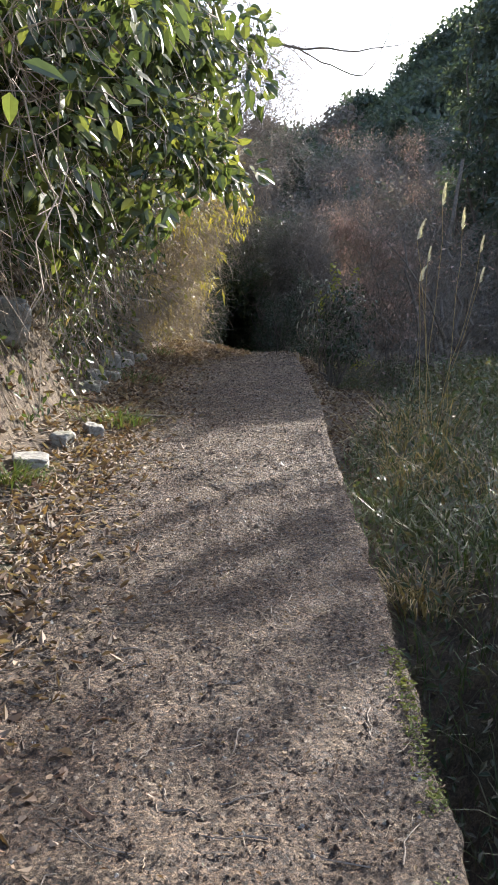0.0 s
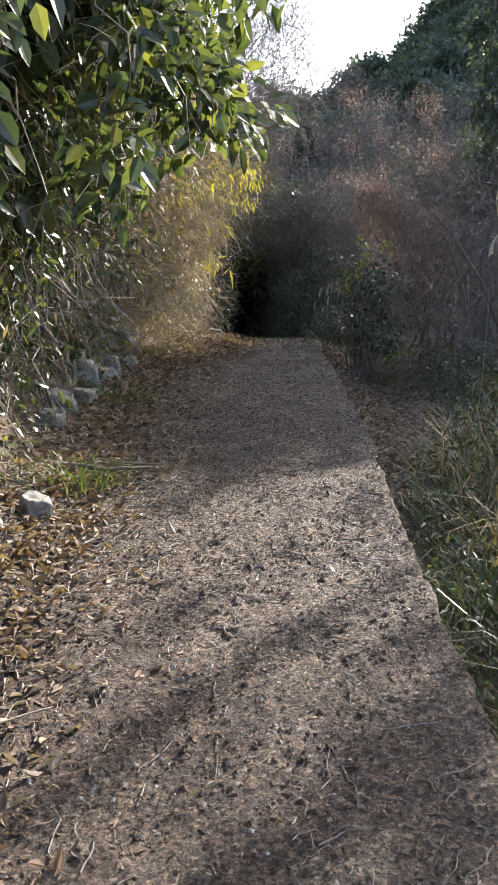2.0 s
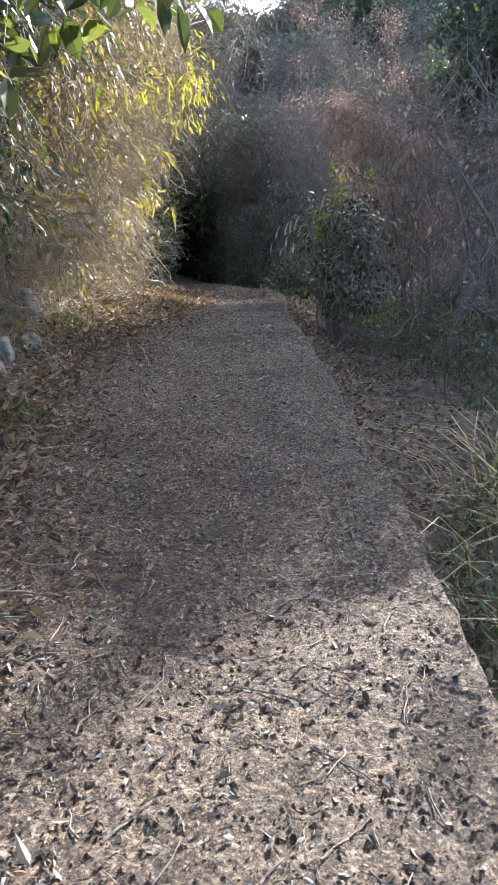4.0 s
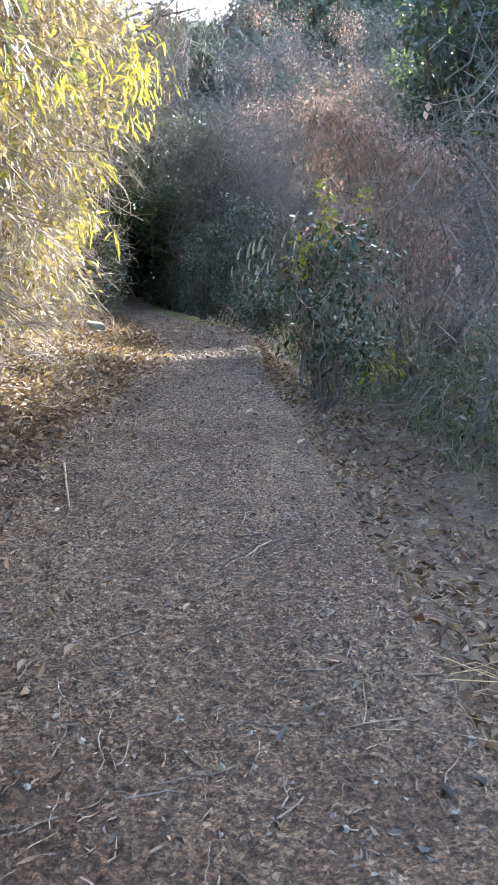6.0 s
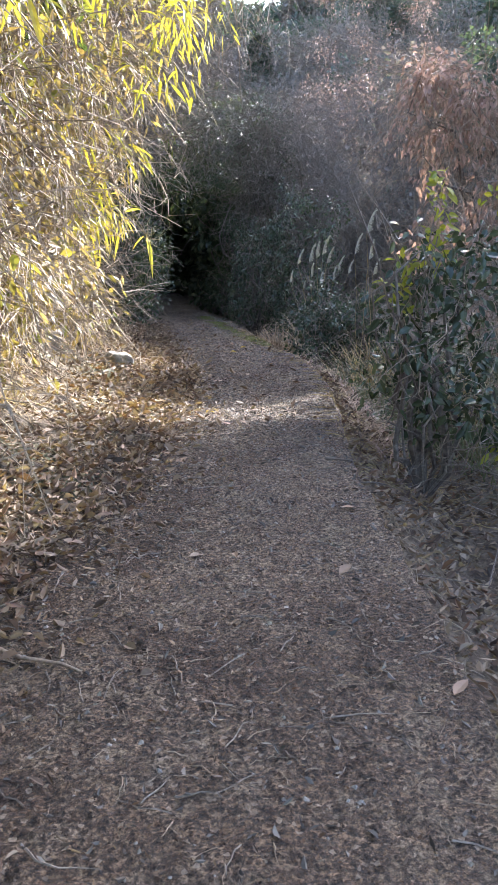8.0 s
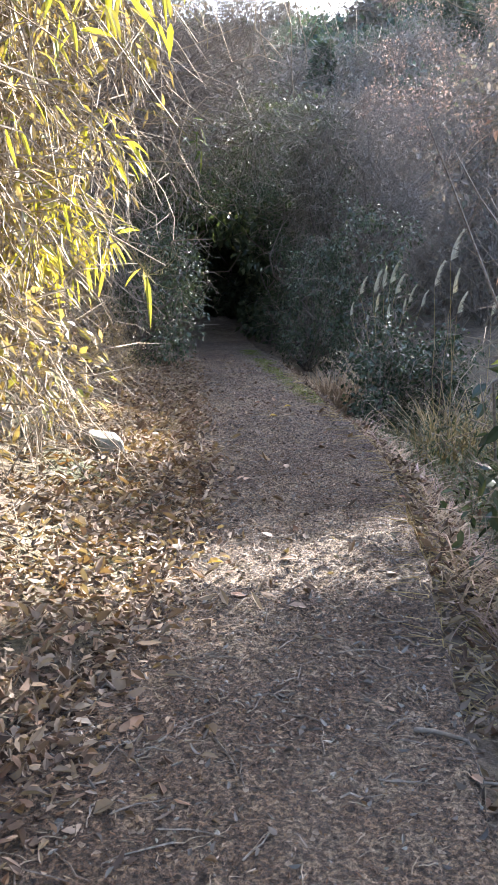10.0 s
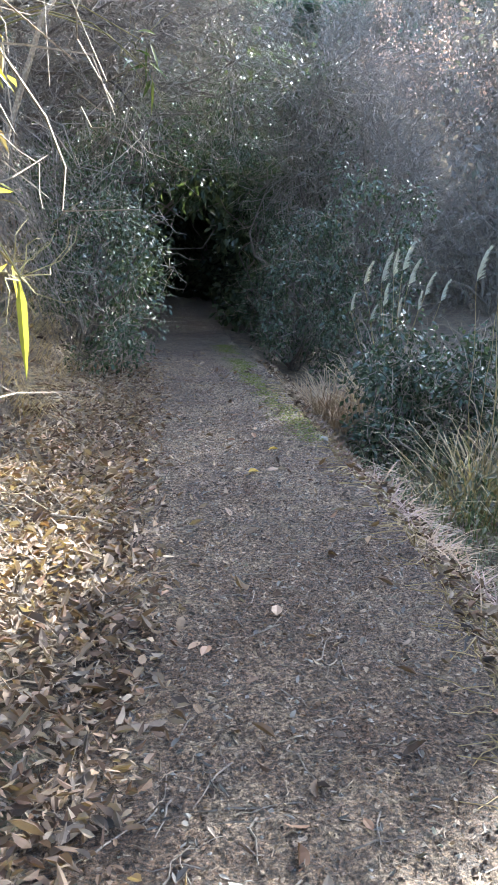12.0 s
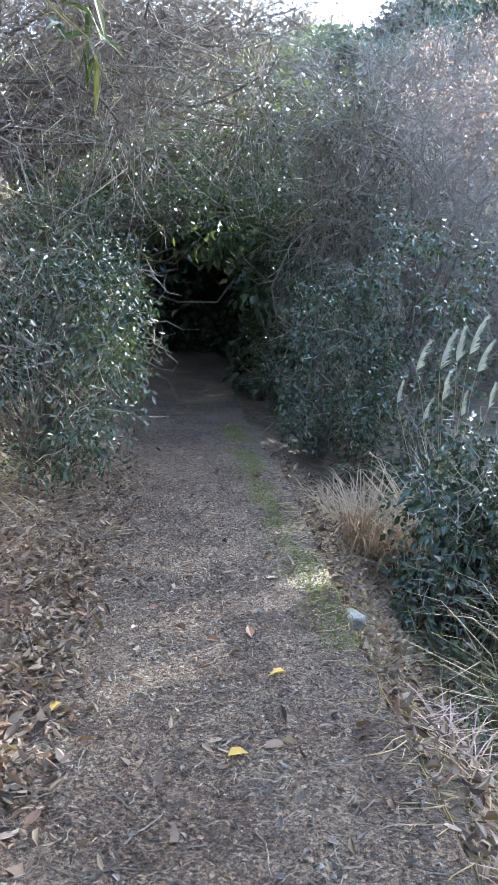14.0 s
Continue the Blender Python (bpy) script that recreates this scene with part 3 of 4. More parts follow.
# dry grass tufts down the face of the bank
for i in range(46):
    y0 = RNG.uniform(11.5, 24)
    x0 = float(bank_foot(y0)) - RNG.uniform(0.0, 1.0)
    n = 120
    p = np.stack([x0 + RNG.normal(0, 0.10, n), y0 + RNG.normal(0, 0.16, n), np.zeros(n)], 1)
    p[:, 2] = land(p[:, 0], p[:, 1]) - 0.02
    ob = thing("dry_grass_tuft", (x0, y0, gz(x0, y0)), "dry straw grass tuft drooping down the bank", "grass", "grass tufts on the bank")
    part("blade", grass_blades(p, RNG.normal(0, 0.7, n), RNG.uniform(0.5, 1.3, n), RNG.uniform(0.25, 0.65, n), 0.006, 0.55), M_STRAW, ob)

# small-leaved evergreen by the path in the shade, and the leafy arch over the path
def box_shrub(name, base, lo, hi, nc, nl, label, mat=None, length=0.05, width=0.024, group="shrubs at the leafy arch"):
    return evergreen(name, base, (lo, hi), nc, nl, label, length, width, mat or M_SMALL, 0.26, group=group, bare=5, fine=False)


box_shrub("evergreen_shrub", (-1.5, 24.3, gz(-1.5, 24.3)), (-2.1, 23.4, 0.9), (-0.75, 25.0, 2.5), 70, 110, "small-leaved evergreen shrub at the foot of the bank")
box_shrub("evergreen_shrub", (-2.2, 26.3, gz(-2.2, 26.3)), (-2.7, 25.2, 1.0), (-1.15, 27.4, 3.0), 60, 100, "small-leaved evergreen shrub at the foot of the bank")
box_shrub("evergreen_shrub", (0.9, 28.2, gz(0.9, 28.2)), (0.45, 26.6, 0.3), (1.5, 29.4, 2.3), 70, 110, "dark evergreen shrub beside the leafy arch")
box_shrub("evergreen_shrub", (0.5, 31.2, gz(0.5, 31.2)), (0.12, 29.6, 0.3), (1.2, 32.6, 2.6), 70, 140, "dark evergreen shrub beside the leafy arch")
box_shrub("evergreen_shrub", (-2.9, 30.2, gz(-2.9, 30.2)), (-3.3, 28.4, 0.8), (-1.75, 32.2, 3.4), 70, 110, "dark evergreen shrub beside the leafy arch")
box_shrub("evergreen_shrub", (-3.0, 29.6, gz(-3.0, 29.6)), (-2.6, 28.4, 2.9), (0.4, 31.2, 4.3), 90, 120, "evergreen canopy arching over the path")
box_shrub("evergreen_shrub", (1.6, 31, gz(1.6, 31)), (-0.3, 29.2, 2.6), (1.8, 32.6, 4.6), 80, 110, "evergreen canopy arching over the path")
box_shrub("evergreen_shrub", (1.9, 27.0, gz(1.9, 27.0)), (1.1, 26.0, 0.2), (2.4, 28.2, 2.9), 50, 90, "green leafy shrub behind the plume grass", None, 0.06, 0.035)
for yb in (32.5, 35.5):
    xm = float(right_edge(yb) + left_edge(yb)) / 2
    evergreen("evergreen_tree", (xm - 2.0, yb, gz(xm - 2.0, yb)), ((xm - 2.6, yb - 2, 2.6), (xm + 2.6, yb + 2, 5.0)), 80, 90, "dense dark evergreen closing over the path", 0.15, 0.10, M_SMALL, 0.5, "tree", "trees over the path", 2, False)
    for sx in (-1.9, 1.9):
        evergreen("evergreen_shrub", (xm + sx, yb, gz(xm + sx, yb)), ((xm + sx - 0.9, yb - 2, 0.2), (xm + sx + 0.9, yb + 2, 3.2)), 70, 90, "dense dark shrub along the shaded path", 0.14, 0.09, M_SMALL, 0.42, "shrub", "shrubs along the shaded path", 2, False)
for x0, w in ((-4.4, 1.6), (-1.2, 1.8)):
    evergreen("evergreen_tree", (x0, 39.5, gz(x0, 39.5)), ((x0 - w, 37.2, 0.2), (x0 + w, 41.0, 5.6)), 120, 200, "dense dark evergreen thicket at the path's end", 0.2, 0.14, M_SMALL, 0.6, "tree", "trees over the path", 2, False)


# twiggy trees and vine curtains above and right of the arch
def twiggy(name, base, lo, hi, nc, nt, label, mat=None, leafy=0, lm=None, length=0.9, r=0.006, group="bare trees", category="tree"):
    lo, hi = np.array(lo, float), np.array(hi, float)
    c = lo + (hi - lo) * RNG.random((nc, 3))
    ob = thing(name, base, label, category, group)
    part("trunk", limbs(base, c[: max(3, nc // 3)], 0.06, 0.008, 0.12), M_BARK, ob, "crooked grey stems")
    part("twig", twigs(c, 0.45, nt, length, r, 0.25), mat or M_DARKTWIG, ob)
    if leafy:
        part("leaf", foliage(c, 0.5, leafy, 0.07, 0.04, 0.3, fine=False), lm or M_BRUSH, ob)
    return ob


for bx, by, lo, hi, nc in ((-3.2, 25, (-3.4, 24, 3.0), (-1.0, 27, 5.6), 45), (-3.3, 28, (-2.2, 26.5, 3.7), (0.6, 29.5, 6.0), 60), (1.8, 30, (0.7, 28.5, 2.2), (2.6, 31.5, 4.8), 60),
                           (2.8, 33, (1.5, 31, 0.8), (4.4, 35, 5.0), 60), (-3.5, 31, (-4.5, 29, 5.0), (-0.3, 33, 8.5), 60), (-2.8, 34, (-4.5, 32, 5.0), (0.3, 36, 8.5), 60), (-5.5, 27, (-6, 24, 5), (-1.8, 30, 9.5), 60)):
    twiggy("bare_tree", (bx, by, gz(bx, by)), lo, hi, nc, 34, "grey-brown thicket of bare twigs and vines", None, 26)
for bx, by, lo, hi, nc in ((-3.0, 20.5, (-2.6, 19.5, 5.4), (0.5, 22.5, 8.5), 34), (-3.3, 23.5, (-2.8, 22.5, 5.6), (1.3, 26, 9.5), 44), (-3.4, 17, (-3.2, 16, 5.2), (-0.6, 18.5, 7.5), 24), (-3.6, 12, (-3.6, 10.5, 5.2), (-0.7, 13.5, 7.2), 24)):
    twiggy("bare_tree", (bx, by, gz(bx, by)), lo, hi, nc, 26, "bare-twigged tree rooted high on the bank", None, 8, M_BRUSH)
for bx, by, h in ((5.4, 43, 10.2), (7.2, 45, 10.6), (4.2, 38, 6.4), (8.5, 40, 7.5)):
    twiggy("vine_covered_tree", (bx, by, gz(bx, by)), (bx - 1.6, by - 1.5, 2.5), (bx + 1.6, by + 1.5, h), 50, 20, "tree smothered in withered brown vines", None, 70, M_RUST)

twiggy("bare_tree", (-2.6, 20.4, gz(-2.6, 20.4)), (-0.7, 19, 4.4), (1.1, 22, 7.2), 40, 30, "bare grey tree with fine twigs against the sky", None, 5, M_BRUSH, 0.8, 0.005)
twiggy("bare_tree", (3.3, 15.0, gz(3.3, 15.0)), (2.1, 13.6, 0.3), (4.0, 16.4, 2.9), 30, 22, "leafless brown shrub with slender upright stems", None, 10, M_RUST, 0.9, 0.005, category="shrub")
twiggy("bare_tree", (3.6, 19.2, gz(3.6, 19.2)), (2.4, 18.4, 0.3), (4.6, 20.6, 2.4), 30, 22, "leafless brown shrub with slender upright stems", None, 12, M_BRUSH, 0.9, 0.005, category="shrub")

# long bare limb reaching across the sky
limb = thing("overhanging_branch", (-2.6, 11.2, gz(-2.6, 11.2)), "long bare grey branch reaching over the footpath", "branch")
reach = [tube(wander((-2.6, 11.2, gz(-2.6, 11.2)), (-0.1, 11.9, 5.08), 12, 0.05, rise=0.5), 0.06, 0.028, 7), tube(wander((-0.1, 11.9, 5.08), (1.4, 12, 4.90), 10, 0.04, sag=0.02), 0.022, 0.010, 6),
         tube(wander((1.4, 12, 4.90), (2.6, 12.1, 5.15), 8, 0.05), 0.010, 0.003, 5), tube(wander((0.55, 12, 4.98), (1.45, 12, 4.60), 8, 0.05, sag=0.05), 0.013, 0.009, 5),
         tube(wander((1.45, 12, 4.60), (1.92, 12, 5.6), 9, 0.03, sag=0.16), 0.009, 0.005, 5), tube(wander((0.5, 12, 4.95), (1.05, 12, 4.45), 7, 0.06), 0.008, 0.003, 4),
         tube(wander((1.45, 12, 4.95), (1.5, 12, 5.5), 6, 0.1), 0.005, 0.002, 4), tube(wander((1.4, 12, 4.93), (1.75, 12, 5.25), 6, 0.1), 0.004, 0.002, 4)]
part("limb", join_arrays(reach), M_BARK, limb)
part("twig", twigs([(0.2, 12, 4.9), (0.5, 12, 4.6), (0.0, 12, 4.5), (0.3, 12, 5.3), (-0.2, 12, 5.2)], 0.35, 9, 0.6, 0.004), M_DARKTWIG, limb)
dangling = thing("dangling_vine", (-1.8, 20.5, gz(-1.8, 20.5)), "pale vine strands dangling from the trees", "vine")
part("strand", join_arrays([tube(wander((0.35 + 0.1 * k, 21.5, 5.6), (0.45 + 0.12 * k, 21.5, 3.6 + 0.3 * k), 9, 0.05), 0.009, 0.006, 5) for k in range(2)]
                           + [tube(wander((-1.8, 20.5, gz(-1.8, 20.5)), (0.4, 21.5, 5.6), 9, 0.08, rise=0.6), 0.02, 0.008, 5)]
                           + [tube(wander((0.1, 18.5, 4.6), (0.25 + 0.05 * k, 18.6, 3.2 + 0.2 * k), 9, 0.2), 0.008, 0.003, 4) for k in range(5)]), M_TWIG, dangling)

# ---- right-hand side: bush, vine heap, plume grass ----
bush = evergreen("leafy_bush", (1.5, 16.3, gz(1.5, 16.3)), ((1.12, 15.9, 0.85), (2.2, 16.9, 2.05)), 34, 38, "leafy evergreen bush with yellow shoots at the path's edge", 0.075, 0.042, M_SMALL, 0.24, fine=True)
tips = np.array([(1.5, 16.15, 2.45), (1.5, 16.15, 2.3), (1.52, 16.15, 2.15), (1.5, 16.2, 2.0), (1.28, 16.1, 1.95), (1.2, 16.1, 1.8), (1.9, 16.2, 2.35), (1.25, 16.1, 1.65), (1.9, 15.8, 0.75), (2.1, 15.9, 0.8)])
part("shoot", limbs((1.5, 16.3, gz(1.5, 16.3)), tips, 0.012, 0.004), M_DARKTWIG, bush)
part("yellow_leaf", foliage(tips, 0.10, 16, 0.075, 0.035, 0.1), M_FRESH, bush, "fresh yellow-green leaves")
part("bare_twig", join_arrays([tube(wander((1.5, 16.3, 1.2), (1.15 - 0.12 * k, 16.2, 2.35 + 0.13 * k), 8, 0.08), 0.010, 0.003, 4) for k in range(4)]), M_DARKTWIG, bush)

heap = thing("vine_heap", (2.9, 18.2, gz(2.9, 18.2)), "withered rust-brown vines draped over a dead shrub", "vine")
c = [np.array((1.75 + 1.5 * f, 17.8 + RNG.normal(0, 0.3), 3.5 - 0.75 * f - 1.9 * g * g)) for f in np.linspace(0, 1, 14) for g in RNG.random(5)]
part("stem", limbs((2.9, 18.2, gz(2.9, 18.2)), c[::8], 0.03, 0.006, 0.12, 0.5), M_BARK, heap)
part("strand", twigs(c, 0.2, 16, 0.6, 0.003, 0.25, 0.7), M_TWIG, heap)
part("leaf", foliage(c, 0.22, 48, 0.06, 0.034, 0.8, 0.3, 0.3, False), M_RUST, heap)
lean_tree = thing("leaning_tree", (2.5, 14.6, gz(2.5, 14.6)), "slanting grey trunk among dry scrub", "tree")
part("trunk", join_arrays([tube(wander((2.5, 14.6, gz(2.5, 14.6)), (3.6, 15.6, 4.2), 9, 0.05), 0.06, 0.03, 7), tube(wander((2.8, 14.9, 1.3), (2.5, 15.4, 3.2), 7, 0.08), 0.03, 0.01, 6)]), M_BARK, lean_tree)
part("twig", twigs([(2.8, 15, 2.0), (3.0, 15.2, 2.6), (2.7, 15.3, 3.0), (3.3, 15.6, 3.6)], 0.4, 22, 0.7, 0.004), M_DARKTWIG, lean_tree)
part("leaf", foliage([(2.8, 15, 1.6), (3.0, 15.4, 2.4), (3.2, 15.6, 3.0)], 0.5, 60, 0.06, 0.03, 0.5, fine=False), M_RUST, lean_tree)


def plume_grass(x, y, h, n_blade, plumes, label, spread=0.16, mat=None):
    z = gz(x, y)
    ob = thing("plume_grass", (x, y, z), label, "grass", "plume grass clumps")
    p = np.stack([x + RNG.normal(0, spread, n_blade), y + RNG.normal(0, spread, n_blade), np.full(n_blade, z - 0.03)], 1)
    head = np.arctan2(p[:, 1] - y, p[:, 0] - x) + RNG.normal(0, 0.6, n_blade)
    part("blade", grass_blades(p, head, RNG.uniform(0.1, 0.75, n_blade), h * RNG.uniform(0.3, 1.0, n_blade), 0.012, 0.6), mat or M_STRAW, ob)
    for px, py, pz, ln in plumes:
        a = np.array((x + RNG.normal(0, 0.05), y + RNG.normal(0, 0.05), z))
        tip = np.array((px, py, pz))
        line = wander(a, tip - (0, 0, ln * 0.8), 9, 0.02)
        part("stalk", tube(line, 0.004, 0.002, 4), M_STRAW, ob)
        f = RNG.random(150)[:, None]
        lean = np.array((0.35 * ln, 0.0, 0)) * RNG.uniform(0.2, 1)
        q = line[-1] + (tip - line[-1]) * f + lean * f * f
        d = (tip - line[-1]) * 0.9 / ln + unit(RNG.normal(0, 1, (150, 3))) * 0.26 + lean * 1.6 / ln
        part("plume", leaves(q, d, unit(RNG.normal(0, 1, (150, 3))), ln * 0.34 * (1 - 0.5 * f[:, 0]), 0.005, 0.1, 0.25, False), M_PLUME, ob, "silvery feathery plume")
    return ob


plume_grass(2.0, 21.9, 1.5, 150, [(2.02, 21.8, 2.38, 0.36), (1.87, 21.8, 2.08, 0.30), (2.06, 21.8, 2.0, 0.3), (2.11, 21.8, 1.78, 0.26)], "tall dry plume grass at the path's edge")
plume_grass(1.7, 24.6, 1.5, 200, [(1.79, 24.5, 2.04, 0.36), (1.70, 24.5, 1.96, 0.34), (1.58, 24.5, 1.92, 0.36), (1.40, 24.5, 1.84, 0.28), (1.86, 24.5, 1.86, 0.3), (2.05, 24.6, 1.72, 0.28), (2.2, 24.5, 1.66, 0.26), (1.6, 24.4, 1.62, 0.28), (1.95, 24.4, 1.55, 0.24), (1.75, 24.4, 1.48, 0.24), (1.3, 24.7, 1.5, 0.22), (1.48, 24.5, 1.4, 0.2)], "dry plume grass with many silver plumes")
plume_grass(1.15, 25.0, 1.05, 700, [], "tan dry grass clump beside the path", 0.22, M_TAN)
plume_grass(2.5, 22.4, 1.3, 200, [(2.6, 22.4, 1.7, 0.25), (2.75, 22.3, 1.5, 0.22)], "dry plume grass leaning in the ditch")
plume_grass(1.85, 9.2, 1.5, 110, [(1.89, 9.0, 2.80, 0.26), (1.65, 9.0, 2.46, 0.24), (2.09, 9.0, 2.56, 0.24), (2.27, 9.0, 2.30, 0.2), (1.76, 9.0, 2.2, 0.18), (1.7, 9.1, 2.0, 0.16), (2.3, 9.1, 2.0, 0.18)], "tall dry plume grass in the rough meadow", 0.25)
plume_grass(1.75, 10.4, 1.2, 100, [(1.95, 10.4, 2.1, 0.22)], "dry plume grass in the rough meadow", 0.22)
plume_grass(1.55, 8.2, 1.1, 120, [], "arching tan grass in the rough meadow", 0.2)
plume_grass(2.2, 7.6, 1.3, 130, [], "arching tan grass in the rough meadow", 0.3)
plume_grass(1.7, 6.2, 1.0, 120, [], "green-tan arching grass above the ditch", 0.25, M_GRASS)
plume_grass(1.25, 7.3, 0.7, 260, [], "bright green grass clump in the ditch", 0.16, M_GRASS)
plume_grass(1.12, 5.8, 0.55, 200, [], "pale tan grass clump in the ditch", 0.12)
plume_grass(2.9, 19.8, 1.5, 220, [], "tangled tan grass below the path", 0.3)
plume_grass(-1.42, 5.25, 0.3, 200, [], "bright green grass tuft beside a flat stone", 0.10, M_GRASS)
plume_grass(-1.1, 7.35, 0.28, 200, [], "low green grass tuft in leaf litter", 0.14, M_GRASS)
plume_grass(-1.25, 9.9, 0.25, 140, [], "low green grass tuft at the bank foot", 0.14, M_GRASS)
plume_grass(-1.35, 13.0, 0.25, 120, [], "low green grass tuft at the bank foot", 0.14, M_GRASS)

for x0, y0, h0 in ((1.75, 23.9, 1.3), (1.55, 23.4, 1.0), (2.3, 23.4, 1.2)):
    evergreen("ditch_shrub", (x0, y0, gz(x0, y0)), ((x0 - 0.3, y0 - 0.4, 0.1), (x0 + 0.35, y0 + 0.4, h0)), 34, 60, "dark leafy shrub growing out of the ditch", 0.06, 0.035, M_SMALL, 0.2, fine=False, group="shrubs in the ditch")

# rough meadow grass and ditch weeds
n = 15000
x0 = 0.75 + 5.5 * RNG.random(n) ** 1.6
y0 = RNG.uniform(1.5, 24, n)
keep = x0 > right_edge(y0) + np.interp(y0, (2, 4.5, 7, 9.5, 11, 16.5, 18), (0.62, 0.5, 0.14, 0.3, 1.2, 1.3, 0.6))
x0, y0 = x0[keep], y0[keep]
p = np.stack([x0, y0, land(x0, y0) - 0.02], 1)
tall = np.interp(x0 - right_edge(y0), (0, 0.5, 1.2), (0.16, 0.4, 0.8)) * np.interp(y0, (2, 10, 12, 16, 20), (1, 1, 0.4, 0.4, 0.6))
ob = new("meadow_grass", tri_mesh("meadow_grass", *grass_blades(p, RNG.uniform(0, 6.3, len(p)), RNG.uniform(0.1, 0.8, len(p)), tall * RNG.uniform(0.5, 1.4, len(p)), 0.009, 0.5), M_GRASS))
tagged(ob, "rank green and tan grass filling the ditch", "grass", kind="stuff")
n = 40000
x0 = 0.7 + 4.0 * RNG.random(n)
y0 = RNG.uniform(2, 24, n)
keep = x0 > right_edge(y0) + np.interp(y0, (2, 4.5, 7, 9.5, 11, 16.5, 18), (0.5, 0.42, 0.2, 0.4, 1.4, 1.4, 0.7))
x0, y0 = x0[keep], y0[keep]
p = np.stack([x0, y0, land(x0, y0) + RNG.random(len(x0)) * np.interp(x0 - right_edge(y0), (0, 0.4, 1.5), (0.1, 0.35, 1.15)) * np.interp(y0, (2, 9, 13, 17), (1, 1, 0.5, 0.5))], 1)
ob = new("ditch_weeds", tri_mesh("ditch_weeds", *leaves(p, RNG.normal(0, 1, p.shape), unit(RNG.normal(0, 0.5, p.shape) + UP), RNG.uniform(0.05, 0.11, len(p)), 0.028, 0.12, 0.2, False), M_WEED))
tagged(ob, "weeds with small leaves in the ditch", "weeds", kind="stuff")

# brown scrub of the valley floor beyond
scrubs = []
for k in range(3):
    c = np.stack([RNG.normal(0, 0.7, 26), RNG.normal(0, 0.7, 26), RNG.uniform(0.3, 2.2 + 0.4 * k, 26)], 1)
    ob = thing("brown_scrub", (0, 0, 0), "brown leafless scrub in the valley shade", "shrub", "valley scrub")
    part("stem", limbs((0, 0, 0), c[:9], 0.02, 0.005), M_DARKTWIG, ob)
    part("twig", twigs(c, 0.4, 16, 0.8, 0.006, 0.25), M_DARKTWIG, ob)
    part("leaf", foliage(c, 0.5, 60, 0.10, 0.055, 0.3, fine=False), M_BRUSH, ob)
    scrubs.append(ob)
spots = []
for _ in range(1500):
    x, y = RNG.uniform(2.9, 24), RNG.uniform(27, 70)
    if x < 1.9 + 0.05 * y or x > 4 + 0.42 * y or len(spots) >= 210:
        continue
    spots.append((x, y))
for k, (x, y) in enumerate(spots):
    s = RNG.uniform(0.8, 1.5) * (1 + y / 90)
    m = Matrix.LocRotScale((x, y, gz(x, y) - 0.05), Euler((0, 0, RNG.uniform(0, 6.3))), (s, s, s))
    if k < 3:
        scrubs[k].matrix_world = m
    else:
        q = copy_thing(scrubs[k % 3], m)
        q.scale = (s, s, s)


# ---- wooded hills ----
def hill_tree(kind):
    ob = thing("conifer" if kind == 0 else "forest_tree", (0, 0, 0), "dark conifer on the wooded hill" if kind == 0 else "dull evergreen crown on the wooded hillside" if kind == 1 else "grey-brown winter tree on the hillside", "tree", "hillside trees")
    if kind == 0:
        f = RNG.random(2200)
        a = RNG.uniform(0, 6.3, 2200)
        layer = f ** 1.15
        r = (1 - layer) ** 0.65 * 1.55 * RNG.random(2200) ** 0.4 + 0.06
        p = np.stack([np.cos(a) * r, np.sin(a) * r, 1.2 + 6.6 * layer + RNG.normal(0, 0.18, 2200) - 0.25 * r], 1)
        d = np.stack([np.cos(a), np.sin(a), RNG.normal(0.25, 0.35, 2200)], 1)
        part("trunk", tube(wander((0, 0, 0), (0, 0, 8.0), 6, 0.01), 0.14, 0.02, 6), M_BARK, ob)
        part("crown", leaves(p, d, unit(RNG.normal(0, 0.4, p.shape) + UP), 0.42, 0.2, 0.1, 0.2, False), M_FOREST, ob)
    else:
        c = unit(RNG.normal(0, 1, (30, 3))) * np.array((1.9, 1.9, 1.7)) * RNG.random((30, 1)) ** 0.4 + np.array((0, 0, 3.9))
        part("trunk", limbs((0, 0, 0), c[:7], 0.13, 0.03, 0.1), M_BARK, ob)
        part("crown", foliage(c, 0.75, 60, 0.36, 0.22, 0.2, fine=False), M_FOREST if kind == 1 else M_BRUSH, ob)
        if kind == 2:
            part("twig", twigs(c, 0.7, 9, 1.2, 0.015), M_DARKTWIG, ob)
    return ob


kinds = [hill_tree(0), hill_tree(1), hill_tree(2)]
used = [0, 0, 0]
count = 0
for row in range(26):
    y = 48 + row * 3.9
    for col in range(-2, 12):
        x = -0.02 * y + col * (2.6 + 0.026 * y) + RNG.uniform(-1.3, 1.3)
        if x > 0.52 * y or count >= 290 or (x < 2 and y < 60):
            continue
        count += 1
        yy = y + RNG.uniform(-1.8, 1.8)
        k = 0 if (x > 0.16 * y and RNG.random() < 0.55) or RNG.random() < 0.12 else 1 if RNG.random() < 0.5 + 0.004 * y else 2
        k = 1 if k == 0 and y > 78 else k
        s = RNG.uniform(0.65, 1.15) * (0.75 + y / 190)
        m = Matrix.LocRotScale((x, yy, gz(x, yy) - 0.2), Euler((0, 0, RNG.uniform(0, 6.3))), (s, s, s))
        if not used[k]:
            used[k] = 1
            kinds[k].matrix_world = m
        else:
            q = copy_thing(kinds[k], m)
            q.scale = (s, s, s)
top_pine = copy_thing(kinds[0], Matrix.LocRotScale((10.3, 105, gz(10.3, 105) - 0.3), Euler((0, 0, 1.0)), (1.0, 1.0, 1.0)))


